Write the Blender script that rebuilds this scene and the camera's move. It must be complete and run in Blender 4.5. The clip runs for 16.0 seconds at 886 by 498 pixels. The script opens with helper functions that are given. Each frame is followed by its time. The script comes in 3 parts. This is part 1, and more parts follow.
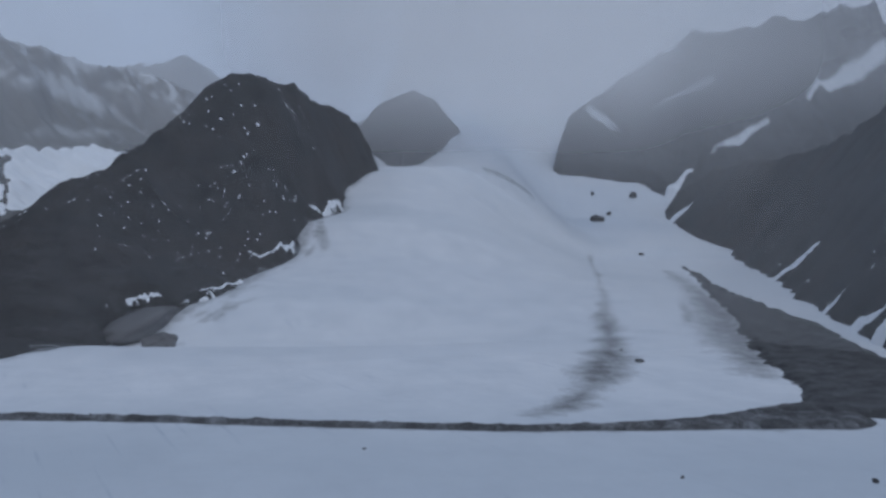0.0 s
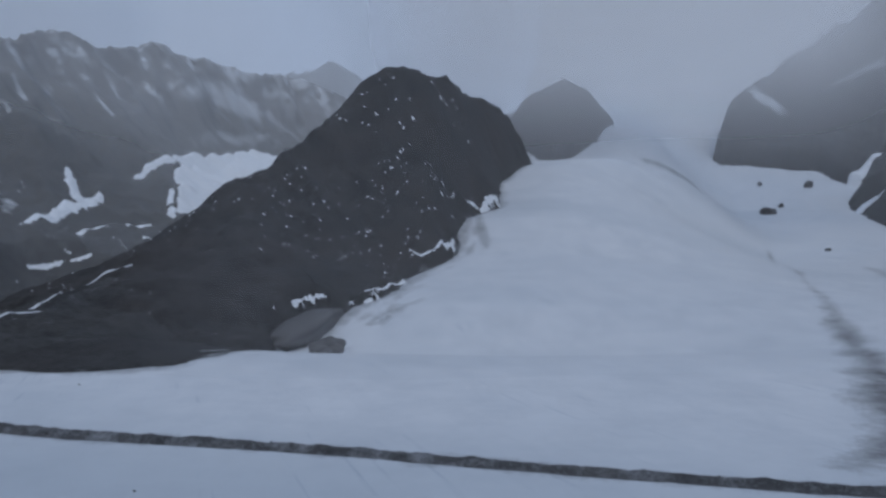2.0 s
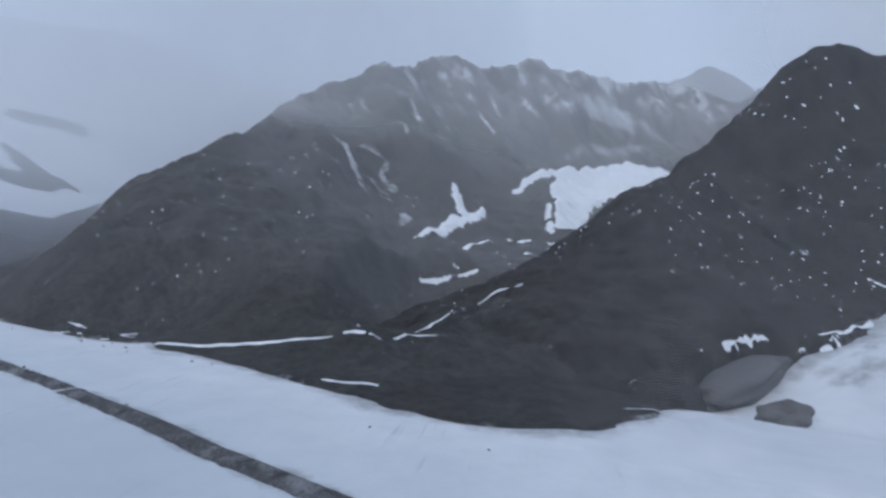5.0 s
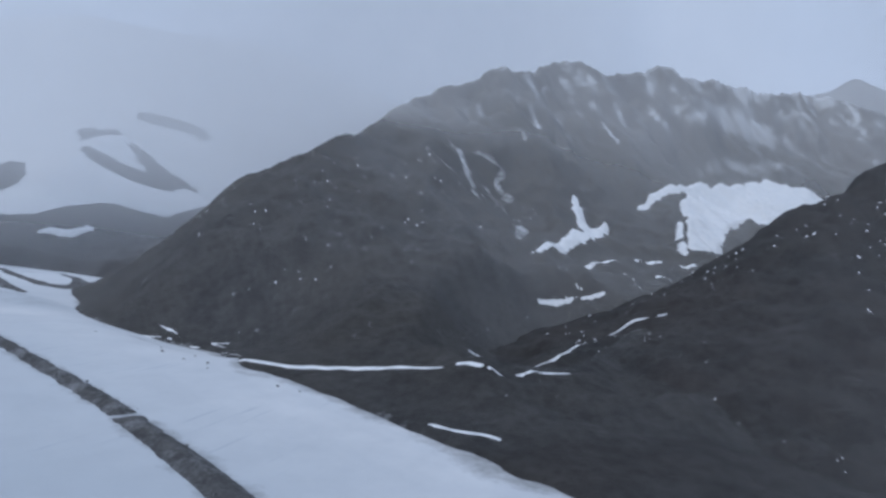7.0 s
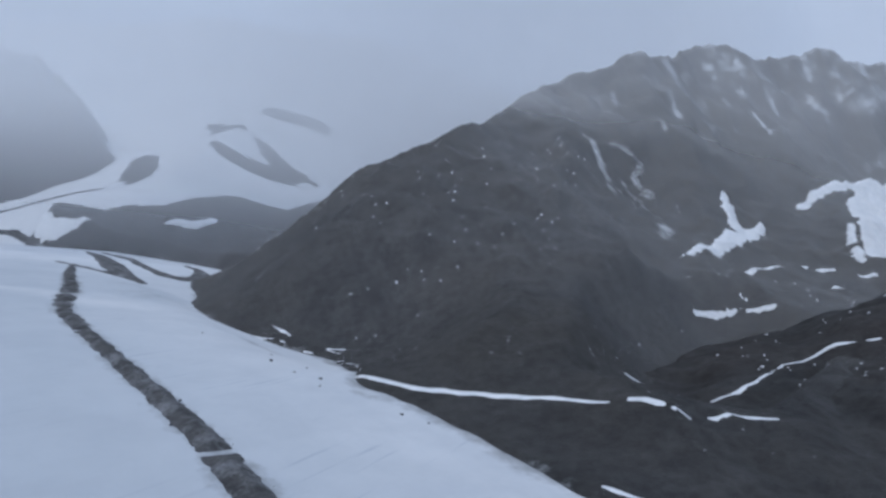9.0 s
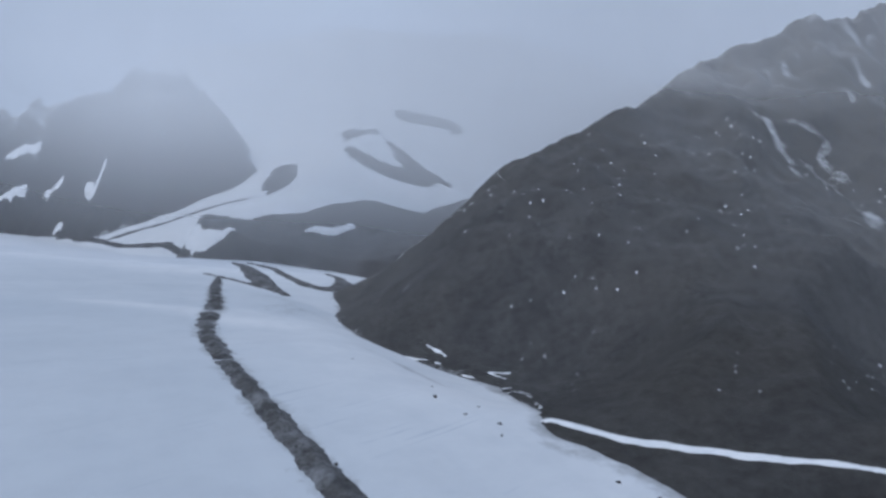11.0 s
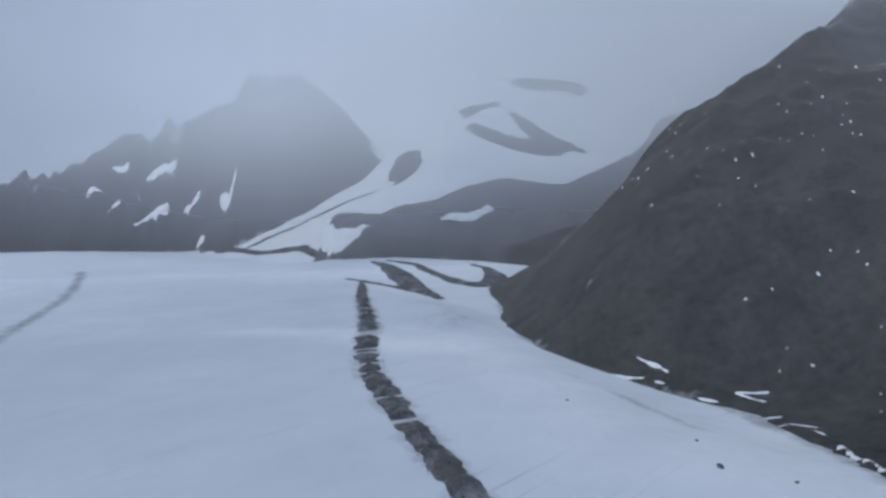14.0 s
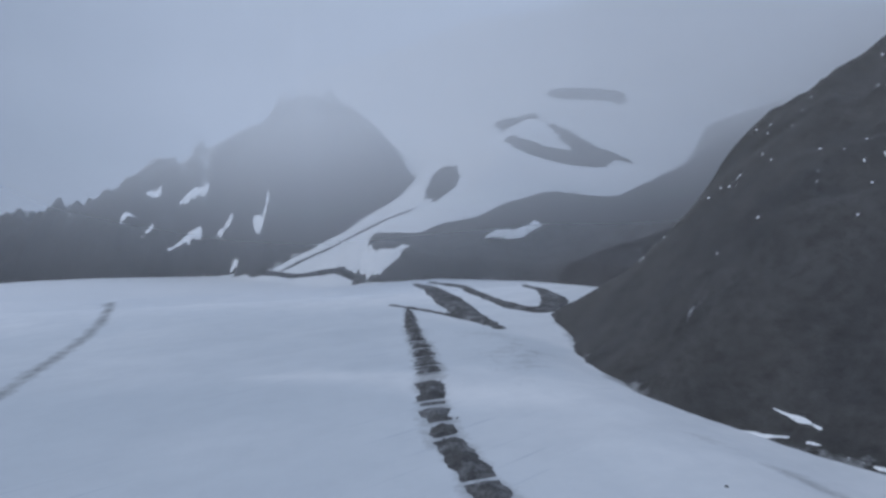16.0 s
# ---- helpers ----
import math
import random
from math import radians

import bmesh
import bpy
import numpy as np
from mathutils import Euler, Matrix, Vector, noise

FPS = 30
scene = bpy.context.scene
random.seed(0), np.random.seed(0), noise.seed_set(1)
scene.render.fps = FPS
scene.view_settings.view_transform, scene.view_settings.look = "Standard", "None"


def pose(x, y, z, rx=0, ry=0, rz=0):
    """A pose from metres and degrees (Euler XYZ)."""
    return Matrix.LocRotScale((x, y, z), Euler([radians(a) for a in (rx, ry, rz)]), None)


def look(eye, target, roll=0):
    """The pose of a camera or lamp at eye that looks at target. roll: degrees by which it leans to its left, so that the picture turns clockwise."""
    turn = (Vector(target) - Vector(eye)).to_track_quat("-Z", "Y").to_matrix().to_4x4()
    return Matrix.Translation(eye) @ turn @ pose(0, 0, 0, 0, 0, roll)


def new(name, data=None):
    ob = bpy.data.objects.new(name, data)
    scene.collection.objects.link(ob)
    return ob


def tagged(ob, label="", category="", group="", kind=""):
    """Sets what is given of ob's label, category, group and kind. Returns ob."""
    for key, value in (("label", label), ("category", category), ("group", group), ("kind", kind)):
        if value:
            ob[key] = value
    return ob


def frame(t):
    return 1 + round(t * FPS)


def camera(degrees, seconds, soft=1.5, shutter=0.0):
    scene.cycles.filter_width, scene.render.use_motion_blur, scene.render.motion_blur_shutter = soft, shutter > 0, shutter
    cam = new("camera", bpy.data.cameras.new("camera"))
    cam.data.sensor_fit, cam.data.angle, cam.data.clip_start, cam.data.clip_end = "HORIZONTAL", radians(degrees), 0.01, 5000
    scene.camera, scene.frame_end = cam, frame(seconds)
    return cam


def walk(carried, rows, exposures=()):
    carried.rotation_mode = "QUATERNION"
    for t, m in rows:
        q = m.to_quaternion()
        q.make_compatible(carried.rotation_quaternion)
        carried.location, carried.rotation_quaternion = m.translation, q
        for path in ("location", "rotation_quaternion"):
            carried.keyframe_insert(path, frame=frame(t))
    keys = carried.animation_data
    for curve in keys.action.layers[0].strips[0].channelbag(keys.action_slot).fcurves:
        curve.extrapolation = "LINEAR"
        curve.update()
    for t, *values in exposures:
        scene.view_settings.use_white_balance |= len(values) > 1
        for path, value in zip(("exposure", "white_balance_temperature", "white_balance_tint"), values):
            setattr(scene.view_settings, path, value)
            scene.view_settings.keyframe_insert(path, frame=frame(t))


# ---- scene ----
cam = camera(64.8, 16.0, 2.8)

PATH = [
    (0, (1.620, -10.302, 50.745), (1.555, -8.304, 50.740), -0.17),
    (0.5, (-3.463, 4.122, 49.236), (-3.573, 6.119, 49.225), -0.45),
    (1, (-12.169, 18.120, 48.427), (-12.374, 20.109, 48.418), -0.63),
    (1.5, (-23.308, 31.836, 48.141), (-23.628, 33.810, 48.134), -0.85),
    (2, (-35.970, 45.348, 48.229), (-36.421, 47.297, 48.227), -0.87),
    (2.5, (-49.492, 58.682, 48.566), (-50.093, 60.589, 48.574), -0.30),
    (3, (-63.408, 71.816, 49.054), (-64.164, 73.668, 49.071), 0.28),
    (3.5, (-77.421, 84.698, 49.613), (-78.344, 86.472, 49.638), 0.47),
    (4, (-91.361, 97.250, 50.186), (-92.444, 98.931, 50.217), 0.51),
    (4.5, (-105.161, 109.377, 50.730), (-106.378, 110.964, 50.770), 0.70),
    (5, (-118.823, 120.977, 51.223), (-120.143, 122.479, 51.270), 1.09),
    (7.5, (-187.466, 167.654, 52.892), (-189.034, 168.894, 52.957), 4.73),
    (8, (-201.756, 174.196, 53.189), (-203.371, 175.376, 53.236), 5.13),
    (8.5, (-216.307, 179.712, 53.539), (-217.973, 180.818, 53.579), 5.50),
    (9, (-231.084, 184.204, 53.974), (-232.798, 185.234, 54.015), 5.63),
    (9.5, (-246.023, 187.694, 54.522), (-247.783, 188.642, 54.549), 5.24),
    (12, (-319.189, 192.379, 59.633), (-321.108, 192.944, 59.621), 2.48),
    (12.5, (-332.691, 191.430, 61.137), (-334.625, 191.939, 61.109), 1.42),
    (13, (-345.666, 190.114, 62.745), (-347.611, 190.577, 62.691), 0.02),
    (13.5, (-358.184, 188.542, 64.403), (-360.141, 188.950, 64.334), -1.48),
    (14, (-370.430, 186.811, 66.034), (-372.395, 187.176, 65.961), -2.46),
    (14.5, (-382.735, 184.997, 67.543), (-384.706, 185.330, 67.475), -3.02),
    (15, (-395.614, 183.147, 68.810), (-397.589, 183.458, 68.754), -3.69),
    (15.5, (-409.804, 181.268, 69.688), (-411.782, 181.561, 69.652), -3.83),
    (16, (-426.307, 179.316, 70.006), (-428.287, 179.597, 69.984), -3.93),
]
walk(cam, [(t, look(eye, target, roll)) for t, eye, target, roll in PATH],
     [(0, -0.07, 6290, 10), (1.5, -0.11, 6290, 10), (3.5, 0.15, 6350, 10), (5, 0.44, 6420, 10), (9, 0.43, 6440, 10), (12.5, 0.43, 6500, 10), (16, 0.27, 6500, 10)])
# ---------------------------------------------------------------- light
world = bpy.data.worlds.new("overcast")
scene.world = world
world.use_nodes = True
wn, wl = world.node_tree.nodes, world.node_tree.links
wn.clear()
w_out = wn.new("ShaderNodeOutputWorld")
w_bg = wn.new("ShaderNodeBackground")
w_sky = wn.new("ShaderNodeTexSky")
w_sky.sky_type, w_sky.sun_disc = "NISHITA", False
w_sky.sun_elevation, w_sky.sun_rotation = radians(38), radians(200)
w_sky.air_density, w_sky.dust_density = 1.0, 4.0
w_dim = wn.new("ShaderNodeMix")
w_dim.data_type, w_dim.blend_type = "RGBA", "MULTIPLY"
w_dim.inputs["Factor"].default_value = 1.0
w_dim.inputs["B"].default_value = (0.08, 0.08, 0.08, 1)
w_co = wn.new("ShaderNodeTexCoord")
w_map = wn.new("ShaderNodeMapping")
w_map.inputs["Scale"].default_value = (1.0, 1.0, 2.2)
w_noise = wn.new("ShaderNodeTexNoise")
w_noise.inputs["Scale"].default_value, w_noise.inputs["Detail"].default_value = 2.2, 5.0
w_noise.inputs["Roughness"].default_value = 0.55
w_ramp = wn.new("ShaderNodeValToRGB")
w_ramp.color_ramp.elements[0].position, w_ramp.color_ramp.elements[0].color = 0.3, (0.348, 0.455, 0.652, 1)
w_ramp.color_ramp.elements[1].position, w_ramp.color_ramp.elements[1].color = 0.72, (0.466, 0.58, 0.806, 1)
w_mix = wn.new("ShaderNodeMix")
w_mix.data_type = "RGBA"
w_mix.inputs["Factor"].default_value = 0.9
wl.new(w_sky.outputs["Color"], w_dim.inputs["A"])
wl.new(w_co.outputs["Generated"], w_map.inputs["Vector"])
wl.new(w_map.outputs["Vector"], w_noise.inputs["Vector"])
wl.new(w_noise.outputs["Fac"], w_ramp.inputs["Fac"])
wl.new(w_dim.outputs["Result"], w_mix.inputs["A"])
wl.new(w_ramp.outputs["Color"], w_mix.inputs["B"])
# sky dimmed towards the south-west, to fit the camera view's darker left side
w_dot = wn.new("ShaderNodeVectorMath")
w_dot.operation = "DOT_PRODUCT"
w_dot.inputs[1].default_value = (-0.45, -0.89, 0.0)
w_grade = wn.new("ShaderNodeMapRange")
w_grade.interpolation_type = "SMOOTHSTEP"
w_grade.inputs["From Min"].default_value, w_grade.inputs["From Max"].default_value = 0.15, 0.8
w_grade.inputs["To Min"].default_value, w_grade.inputs["To Max"].default_value = 1.0, 0.52
w_scaled = wn.new("ShaderNodeVectorMath")
w_scaled.operation = "SCALE"
wl.new(w_co.outputs["Generated"], w_dot.inputs[0])
wl.new(w_dot.outputs["Value"], w_grade.inputs["Value"])
wl.new(w_mix.outputs["Result"], w_scaled.inputs[0])
wl.new(w_grade.outputs["Result"], w_scaled.inputs["Scale"])
wl.new(w_scaled.outputs["Vector"], w_bg.inputs["Color"])
wl.new(w_bg.outputs["Background"], w_out.inputs["Surface"])
w_bg.inputs["Strength"].default_value = 1.0

sun = new("sun", bpy.data.lights.new("sun", "SUN"))
sun.data.energy, sun.data.angle, sun.data.color = 0.5, radians(25), (1.0, 0.96, 0.9)
sun.matrix_basis = look((300, -500, 600), (0, 0, 0))


# ---------------------------------------------------------------- number tools
def lattice(ix, iy, seed):
    """A repeatable random number in 0..1 for each whole-numbered place."""
    n = (ix.astype(np.int64) * 374761393 + iy.astype(np.int64) * 668265263 + seed * 974634777) & 0xFFFFFFFF
    n = ((n ^ (n >> 13)) * 1274126177) & 0xFFFFFFFF
    return ((n ^ (n >> 16)) & 0xFFFFFF) / float(0xFFFFFF)


def vnoise(x, y, seed=0):
    x, y = np.asarray(x, float), np.asarray(y, float)
    ix, iy = np.floor(x), np.floor(y)
    fx, fy = x - ix, y - iy
    fx, fy = fx * fx * fx * (fx * (fx * 6 - 15) + 10), fy * fy * fy * (fy * (fy * 6 - 15) + 10)
    a, b = lattice(ix, iy, seed), lattice(ix + 1, iy, seed)
    c, d = lattice(ix, iy + 1, seed), lattice(ix + 1, iy + 1, seed)
    return (a + (b - a) * fx) * (1 - fy) + (c + (d - c) * fx) * fy


def fbm(x, y, size, octaves=4, seed=0, gain=0.5):
    """Layered noise in -1..1, with its largest lumps about size metres wide."""
    x, y = np.asarray(x, float), np.asarray(y, float)
    total, amp, norm = 0.0, 1.0, 0.0
    for o in range(octaves):
        k = 2.03 ** o / size
        c, s = math.cos(0.6 * o + 0.4), math.sin(0.6 * o + 0.4)
        total = total + amp * (2 * vnoise((x * c - y * s) * k, (x * s + y * c) * k, seed + o) - 1)
        norm += amp
        amp *= gain
    return total / norm


def ridged(x, y, size, octaves=4, seed=0, gain=0.5):
    """Sharp-crested layered noise in 0..1."""
    total, amp, norm = 0.0, 1.0, 0.0
    for o in range(octaves):
        k = 2.03 ** o / size
        c, s = math.cos(0.7 * o + 0.9), math.sin(0.7 * o + 0.9)
        v = 1 - np.abs(2 * vnoise((x * c - y * s) * k, (x * s + y * c) * k, seed + o) - 1)
        total = total + amp * v * v
        norm += amp
        amp *= gain
    return total / norm


def smooth(a, b, x):
    t = np.clip((x - a) / (b - a), 0, 1)
    return t * t * (3 - 2 * t)


def stroke(x, y, line):
    """How far each place lies inside (plus) a chain of (x, y, half width)."""
    best = np.full(np.shape(x), -1e9)
    for (x0, y0, w0), (x1, y1, w1) in zip(line[:-1], line[1:]):
        dx, dy = x1 - x0, y1 - y0
        t = np.clip(((x - x0) * dx + (y - y0) * dy) / (dx * dx + dy * dy + 1e-9), 0, 1)
        best = np.maximum(best, w0 + (w1 - w0) * t - np.hypot(x - x0 - t * dx, y - y0 - t * dy))
    return best


def inside(x, y, poly):
    """Signed distance to a polygon's outline, plus on its inside."""
    dist, odd = np.full(np.shape(x), 1e9), np.zeros(np.shape(x), bool)
    for (x0, y0), (x1, y1) in zip(poly, poly[1:] + poly[:1]):
        dx, dy = x1 - x0, y1 - y0
        t = np.clip(((x - x0) * dx + (y - y0) * dy) / (dx * dx + dy * dy + 1e-9), 0, 1)
        dist = np.minimum(dist, np.hypot(x - x0 - t * dx, y - y0 - t * dy))
        cross = (y0 > y) != (y1 > y)
        with np.errstate(divide="ignore", invalid="ignore"):
            odd ^= cross & (x < dx * (y - y0) / (dy if dy else 1e-9) + x0)
    return np.where(odd, dist, -dist)


def crest(x, y, ridge, length, foot, power=1.0):
    """Height of a mountain whose crest runs along (x, y, z): it falls off in a hollow curve on both sides."""
    best = np.full(np.shape(x), -1e9)
    for (x0, y0, z0), (x1, y1, z1) in zip(ridge[:-1], ridge[1:]):
        dx, dy = x1 - x0, y1 - y0
        t = np.clip(((x - x0) * dx + (y - y0) * dy) / (dx * dx + dy * dy + 1e-9), 0, 1)
        d = np.hypot(x - x0 - t * dx, y - y0 - t * dy)
        z = z0 + (z1 - z0) * t
        best = np.maximum(best, foot + (z - foot) * np.exp(-(d / length) ** power))
    return best


# ---------------------------------------------------------------- the lie of the land
WEST_Y, WEST_Z = (350, 430, 480, 505, 535, 560, 600, 650, 760, 840, 950, 1210, 1480, 1600, 2400, 3200, 4700), (-6, -13, -21, -18, -6, 5, 13, 22, 42, 82, 100, 183, 226, 300, 520, 950, 2700)
EAST_Y, EAST_Z = (250, 500, 900, 1300, 1500, 1700, 2039, 2415, 3200, 4700), (-12, -6, 6, 15, 30, 75, 135, 345, 950, 2700)
FAR_LINE = [(-1150, 1000), (-1310, 640), (-1240, 420), (-1260, 260), (-1330, 185), (-1700, 60), (-2040, -150), (-2500, -600), (-2700, -3000), (-6000, -3000), (-6000, 3000), (-1150, 3000)]


def ice(x, y):
    """The height of the snow-covered ice at a place."""
    x, y = np.asarray(x, float), np.asarray(y, float)
    main = np.interp(x, (-1500, -1330, -1240, -1100, -950, -550, -400, -200, 0, 400), (14, 20, 26, 20, 14.5, 9, -3, -10, -12, -12))
    main = main - 14 * smooth(255, 330, y) * smooth(-480, -560, x) * smooth(-930, -760, x)
    main = main + 26 * smooth(150, -450, y) * smooth(-700, -1500, x)
    side = np.interp(y, WEST_Y, WEST_Z)
    side = side + (np.interp(y, EAST_Y, EAST_Z) - side) * smooth(-120 + 110 * smooth(1250, 1500, y), 260 + 60 * smooth(1250, 1500, y), x)
    z = main + (side - main) * smooth(300, 480, y) * smooth(-420, -300, x)
    out = np.maximum(inside(x, y, FAR_LINE), 0)
    z = z + 0.56 * out * smooth(-30, 90, out) * (0.12 + 0.88 * smooth(-250, 60, y)) + fbm(x, y, 420, 2, 7) * np.minimum(out * 0.08, 30)
    z = z + fbm(x, y, 180, 3, 3) * 1.6 + fbm(x, y, 40, 2, 5) * 0.35
    return z


# ---------------------------------------------------------------- materials
def material(name):
    m = bpy.data.materials.new(name)
    m.use_nodes = True
    return m, m.node_tree.nodes, m.node_tree.links, m.node_tree.nodes["Principled BSDF"]


def noise_node(n, l, co, size, detail=6.0, rough=0.6, stretch=(1, 1, 1), turn=0.0):
    mp = n.new("ShaderNodeMapping")
    mp.vector_type = "TEXTURE"
    mp.inputs["Scale"].default_value = [size / s for s in stretch]
    mp.inputs["Rotation"].default_value = (0, 0, radians(turn))
    t = n.new("ShaderNodeTexNoise")
    t.inputs["Scale"].default_value, t.inputs["Detail"].default_value, t.inputs["Roughness"].default_value = 1.0, detail, rough
    l.new(co, mp.inputs["Vector"])
    l.new(mp.outputs["Vector"], t.inputs["Vector"])
    return t.outputs["Fac"]


def ramp_node(n, l, fac, *stops):
    r = n.new("ShaderNodeValToRGB")
    e = r.color_ramp.elements
    while len(e) < len(stops):
        e.new(0.5)
    for k, (p, c) in enumerate(stops):
        e[k].position, e[k].color = p, (*c, 1) if len(c) == 3 else c
    l.new(fac, r.inputs["Fac"])
    return r.outputs["Color"]


def grey(v):
    return (v, v, v)


def mix_node(n, l, fac, a, b, blend="MIX"):
    m = n.new("ShaderNodeMix")
    m.data_type, m.blend_type = "RGBA", blend
    for key, v in (("Factor", fac), ("A", a), ("B", b)):
        if isinstance(v, (int, float)):
            m.inputs[key].default_value = v
        elif isinstance(v, tuple):
            m.inputs[key].default_value = (*v, 1)
        else:
            l.new(v, m.inputs[key])
    return m.outputs["Result"]


def math_node(n, l, op, a, b=0.0):
    m = n.new("ShaderNodeMath")
    m.operation, m.use_clamp = op, False
    for k, v in enumerate((a, b)):
        if isinstance(v, (int, float)):
            m.inputs[k].default_value = v
        else:
            l.new(v, m.inputs[k])
    return m.outputs["Value"]


def bump_node(n, l, height, strength, distance, bsdf):
    b = n.new("ShaderNodeBump")
    b.inputs["Strength"].default_value, b.inputs["Distance"].default_value = strength, distance
    l.new(height, b.inputs["Height"])
    l.new(b.outputs["Normal"], bsdf.inputs["Normal"])


def attr(n, name):
    a = n.new("ShaderNodeAttribute")
    a.attribute_name = name
    return a.outputs["Fac"]


def snow_material():
    """Wind-packed snow over ice, dirtied with rock dust where the layer 'dirt' says so."""
    m, n, l, b = material("glacier_snow")
    co = n.new("ShaderNodeTexCoord").outputs["Object"]
    broad = noise_node(n, l, co, 130, 5)
    fine = noise_node(n, l, co, 9, 8, 0.7)
    streak = noise_node(n, l, co, 30, 6, 0.65, (0.35, 2.2, 1))
    snow = ramp_node(n, l, broad, (0.3, (0.665, 0.69, 0.715)), (0.7, (0.745, 0.757, 0.77)))
    # greyer tone laid in for the view's darker foreground and the swell's far side
    snow = mix_node(n, l, math_node(n, l, "MULTIPLY", attr(n, "greyish"), 0.9), snow, (0.50, 0.545, 0.585))
    snow = mix_node(n, l, ramp_node(n, l, streak, (0.5, grey(0)), (0.8, grey(0.2))), snow, (0.46, 0.51, 0.56))
    crack = noise_node(n, l, co, 9, 3, 0.5, (0.15, 3.6, 1), 125)
    where = noise_node(n, l, co, 60, 3)
    crack = math_node(n, l, "MULTIPLY", ramp_node(n, l, crack, (0.62, grey(0)), (0.72, grey(0.55))), ramp_node(n, l, where, (0.47, grey(0)), (0.6, grey(1))))
    snow = mix_node(n, l, crack, snow, (0.34, 0.39, 0.46))
    drift = noise_node(n, l, co, 34, 5, 0.6, (0.5, 1.6, 1), 118)
    snow = mix_node(n, l, ramp_node(n, l, drift, (0.45, grey(0)), (0.75, grey(0.22))), snow, (0.46, 0.49, 0.53))
    mottle = noise_node(n, l, co, 22, 7, 0.7)
    snow = mix_node(n, l, ramp_node(n, l, mottle, (0.42, grey(0)), (0.75, grey(0.32))), snow, (0.42, 0.46, 0.50))
    grit = noise_node(n, l, co, 2.5, 8, 0.75)
    dust = math_node(n, l, "ADD", attr(n, "dirt"), math_node(n, l, "MULTIPLY", math_node(n, l, "SUBTRACT", fine, 0.5), 0.9))
    dust = math_node(n, l, "ADD", dust, math_node(n, l, "MULTIPLY", math_node(n, l, "SUBTRACT", grit, 0.5), 0.6))
    fac = ramp_node(n, l, dust, (0.25, grey(0)), (0.95, grey(1)))
    dirt = ramp_node(n, l, grit, (0.3, (0.05, 0.05, 0.052)), (0.75, (0.16, 0.155, 0.15)))
    l.new(mix_node(n, l, fac, snow, dirt), b.inputs["Base Color"])
    b.inputs["Roughness"].default_value = 0.65
    b.inputs["Specular IOR Level"].default_value = 0.25
    bump_node(n, l, fine, 0.35, 0.6, b)
    return m


def rock_material(name, dark, light, tint, frost=0.0, frost_from=200.0, frost_to=420.0, seam_size=60.0):
    """Broken dark rock and scree; frost: how far fresh snow lies in its hollows, from one height up to another."""
    m, n, l, b = material(name)
    co = n.new("ShaderNodeTexCoord").outputs["Object"]
    broad = noise_node(n, l, co, 110, 6, 0.6)
    run = noise_node(n, l, co, 26, 7, 0.68, (1, 1, 0.3))
    fine = noise_node(n, l, co, 5, 8, 0.72)
    base = ramp_node(n, l, run, (0.3, dark), (0.72, light))
    base = mix_node(n, l, ramp_node(n, l, broad, (0.4, grey(0)), (0.7, grey(0.6))), base, tint)
    base = mix_node(n, l, 0.75, base, ramp_node(n, l, fine, (0.25, grey(0.45)), (0.75, grey(1.5))), "MULTIPLY")
    sep = n.new("ShaderNodeSeparateXYZ")
    l.new(co, sep.inputs["Vector"])
    up = n.new("ShaderNodeMapRange")
    up.inputs["From Min"].default_value, up.inputs["From Max"].default_value = frost_from, frost_to
    l.new(sep.outputs["Z"], up.inputs["Value"])
    seam = noise_node(n, l, co, seam_size, 8, 0.66, (1, 1, 0.6))
    amount = math_node(n, l, "MULTIPLY", up.outputs["Result"], frost)
    amount = math_node(n, l, "ADD", amount, math_node(n, l, "SUBTRACT", seam, 0.7))
    amount = math_node(n, l, "ADD", amount, math_node(n, l, "MULTIPLY", math_node(n, l, "SUBTRACT", fine, 0.5), 0.25))
    laid = math_node(n, l, "ADD", attr(n, "snow"), math_node(n, l, "MULTIPLY", math_node(n, l, "SUBTRACT", seam, 0.5), 0.8))
    laid = math_node(n, l, "ADD", laid, math_node(n, l, "MULTIPLY", math_node(n, l, "SUBTRACT", fine, 0.5), 0.5))
    fac = math_node(n, l, "MAXIMUM", ramp_node(n, l, amount, (0.0, grey(0)), (0.14, grey(0.8))), ramp_node(n, l, laid, (0.4, grey(0)), (0.75, grey(0.9))))
    l.new(mix_node(n, l, fac, base, (0.74, 0.77, 0.8)), b.inputs["Base Color"])
    b.inputs["Roughness"].default_value = 0.9
    b.inputs["Specular IOR Level"].default_value = 0.2
    bump_node(n, l, math_node(n, l, "ADD", run, math_node(n, l, "MULTIPLY", fine, 0.4)), 0.9, 4.0, b)
    return m


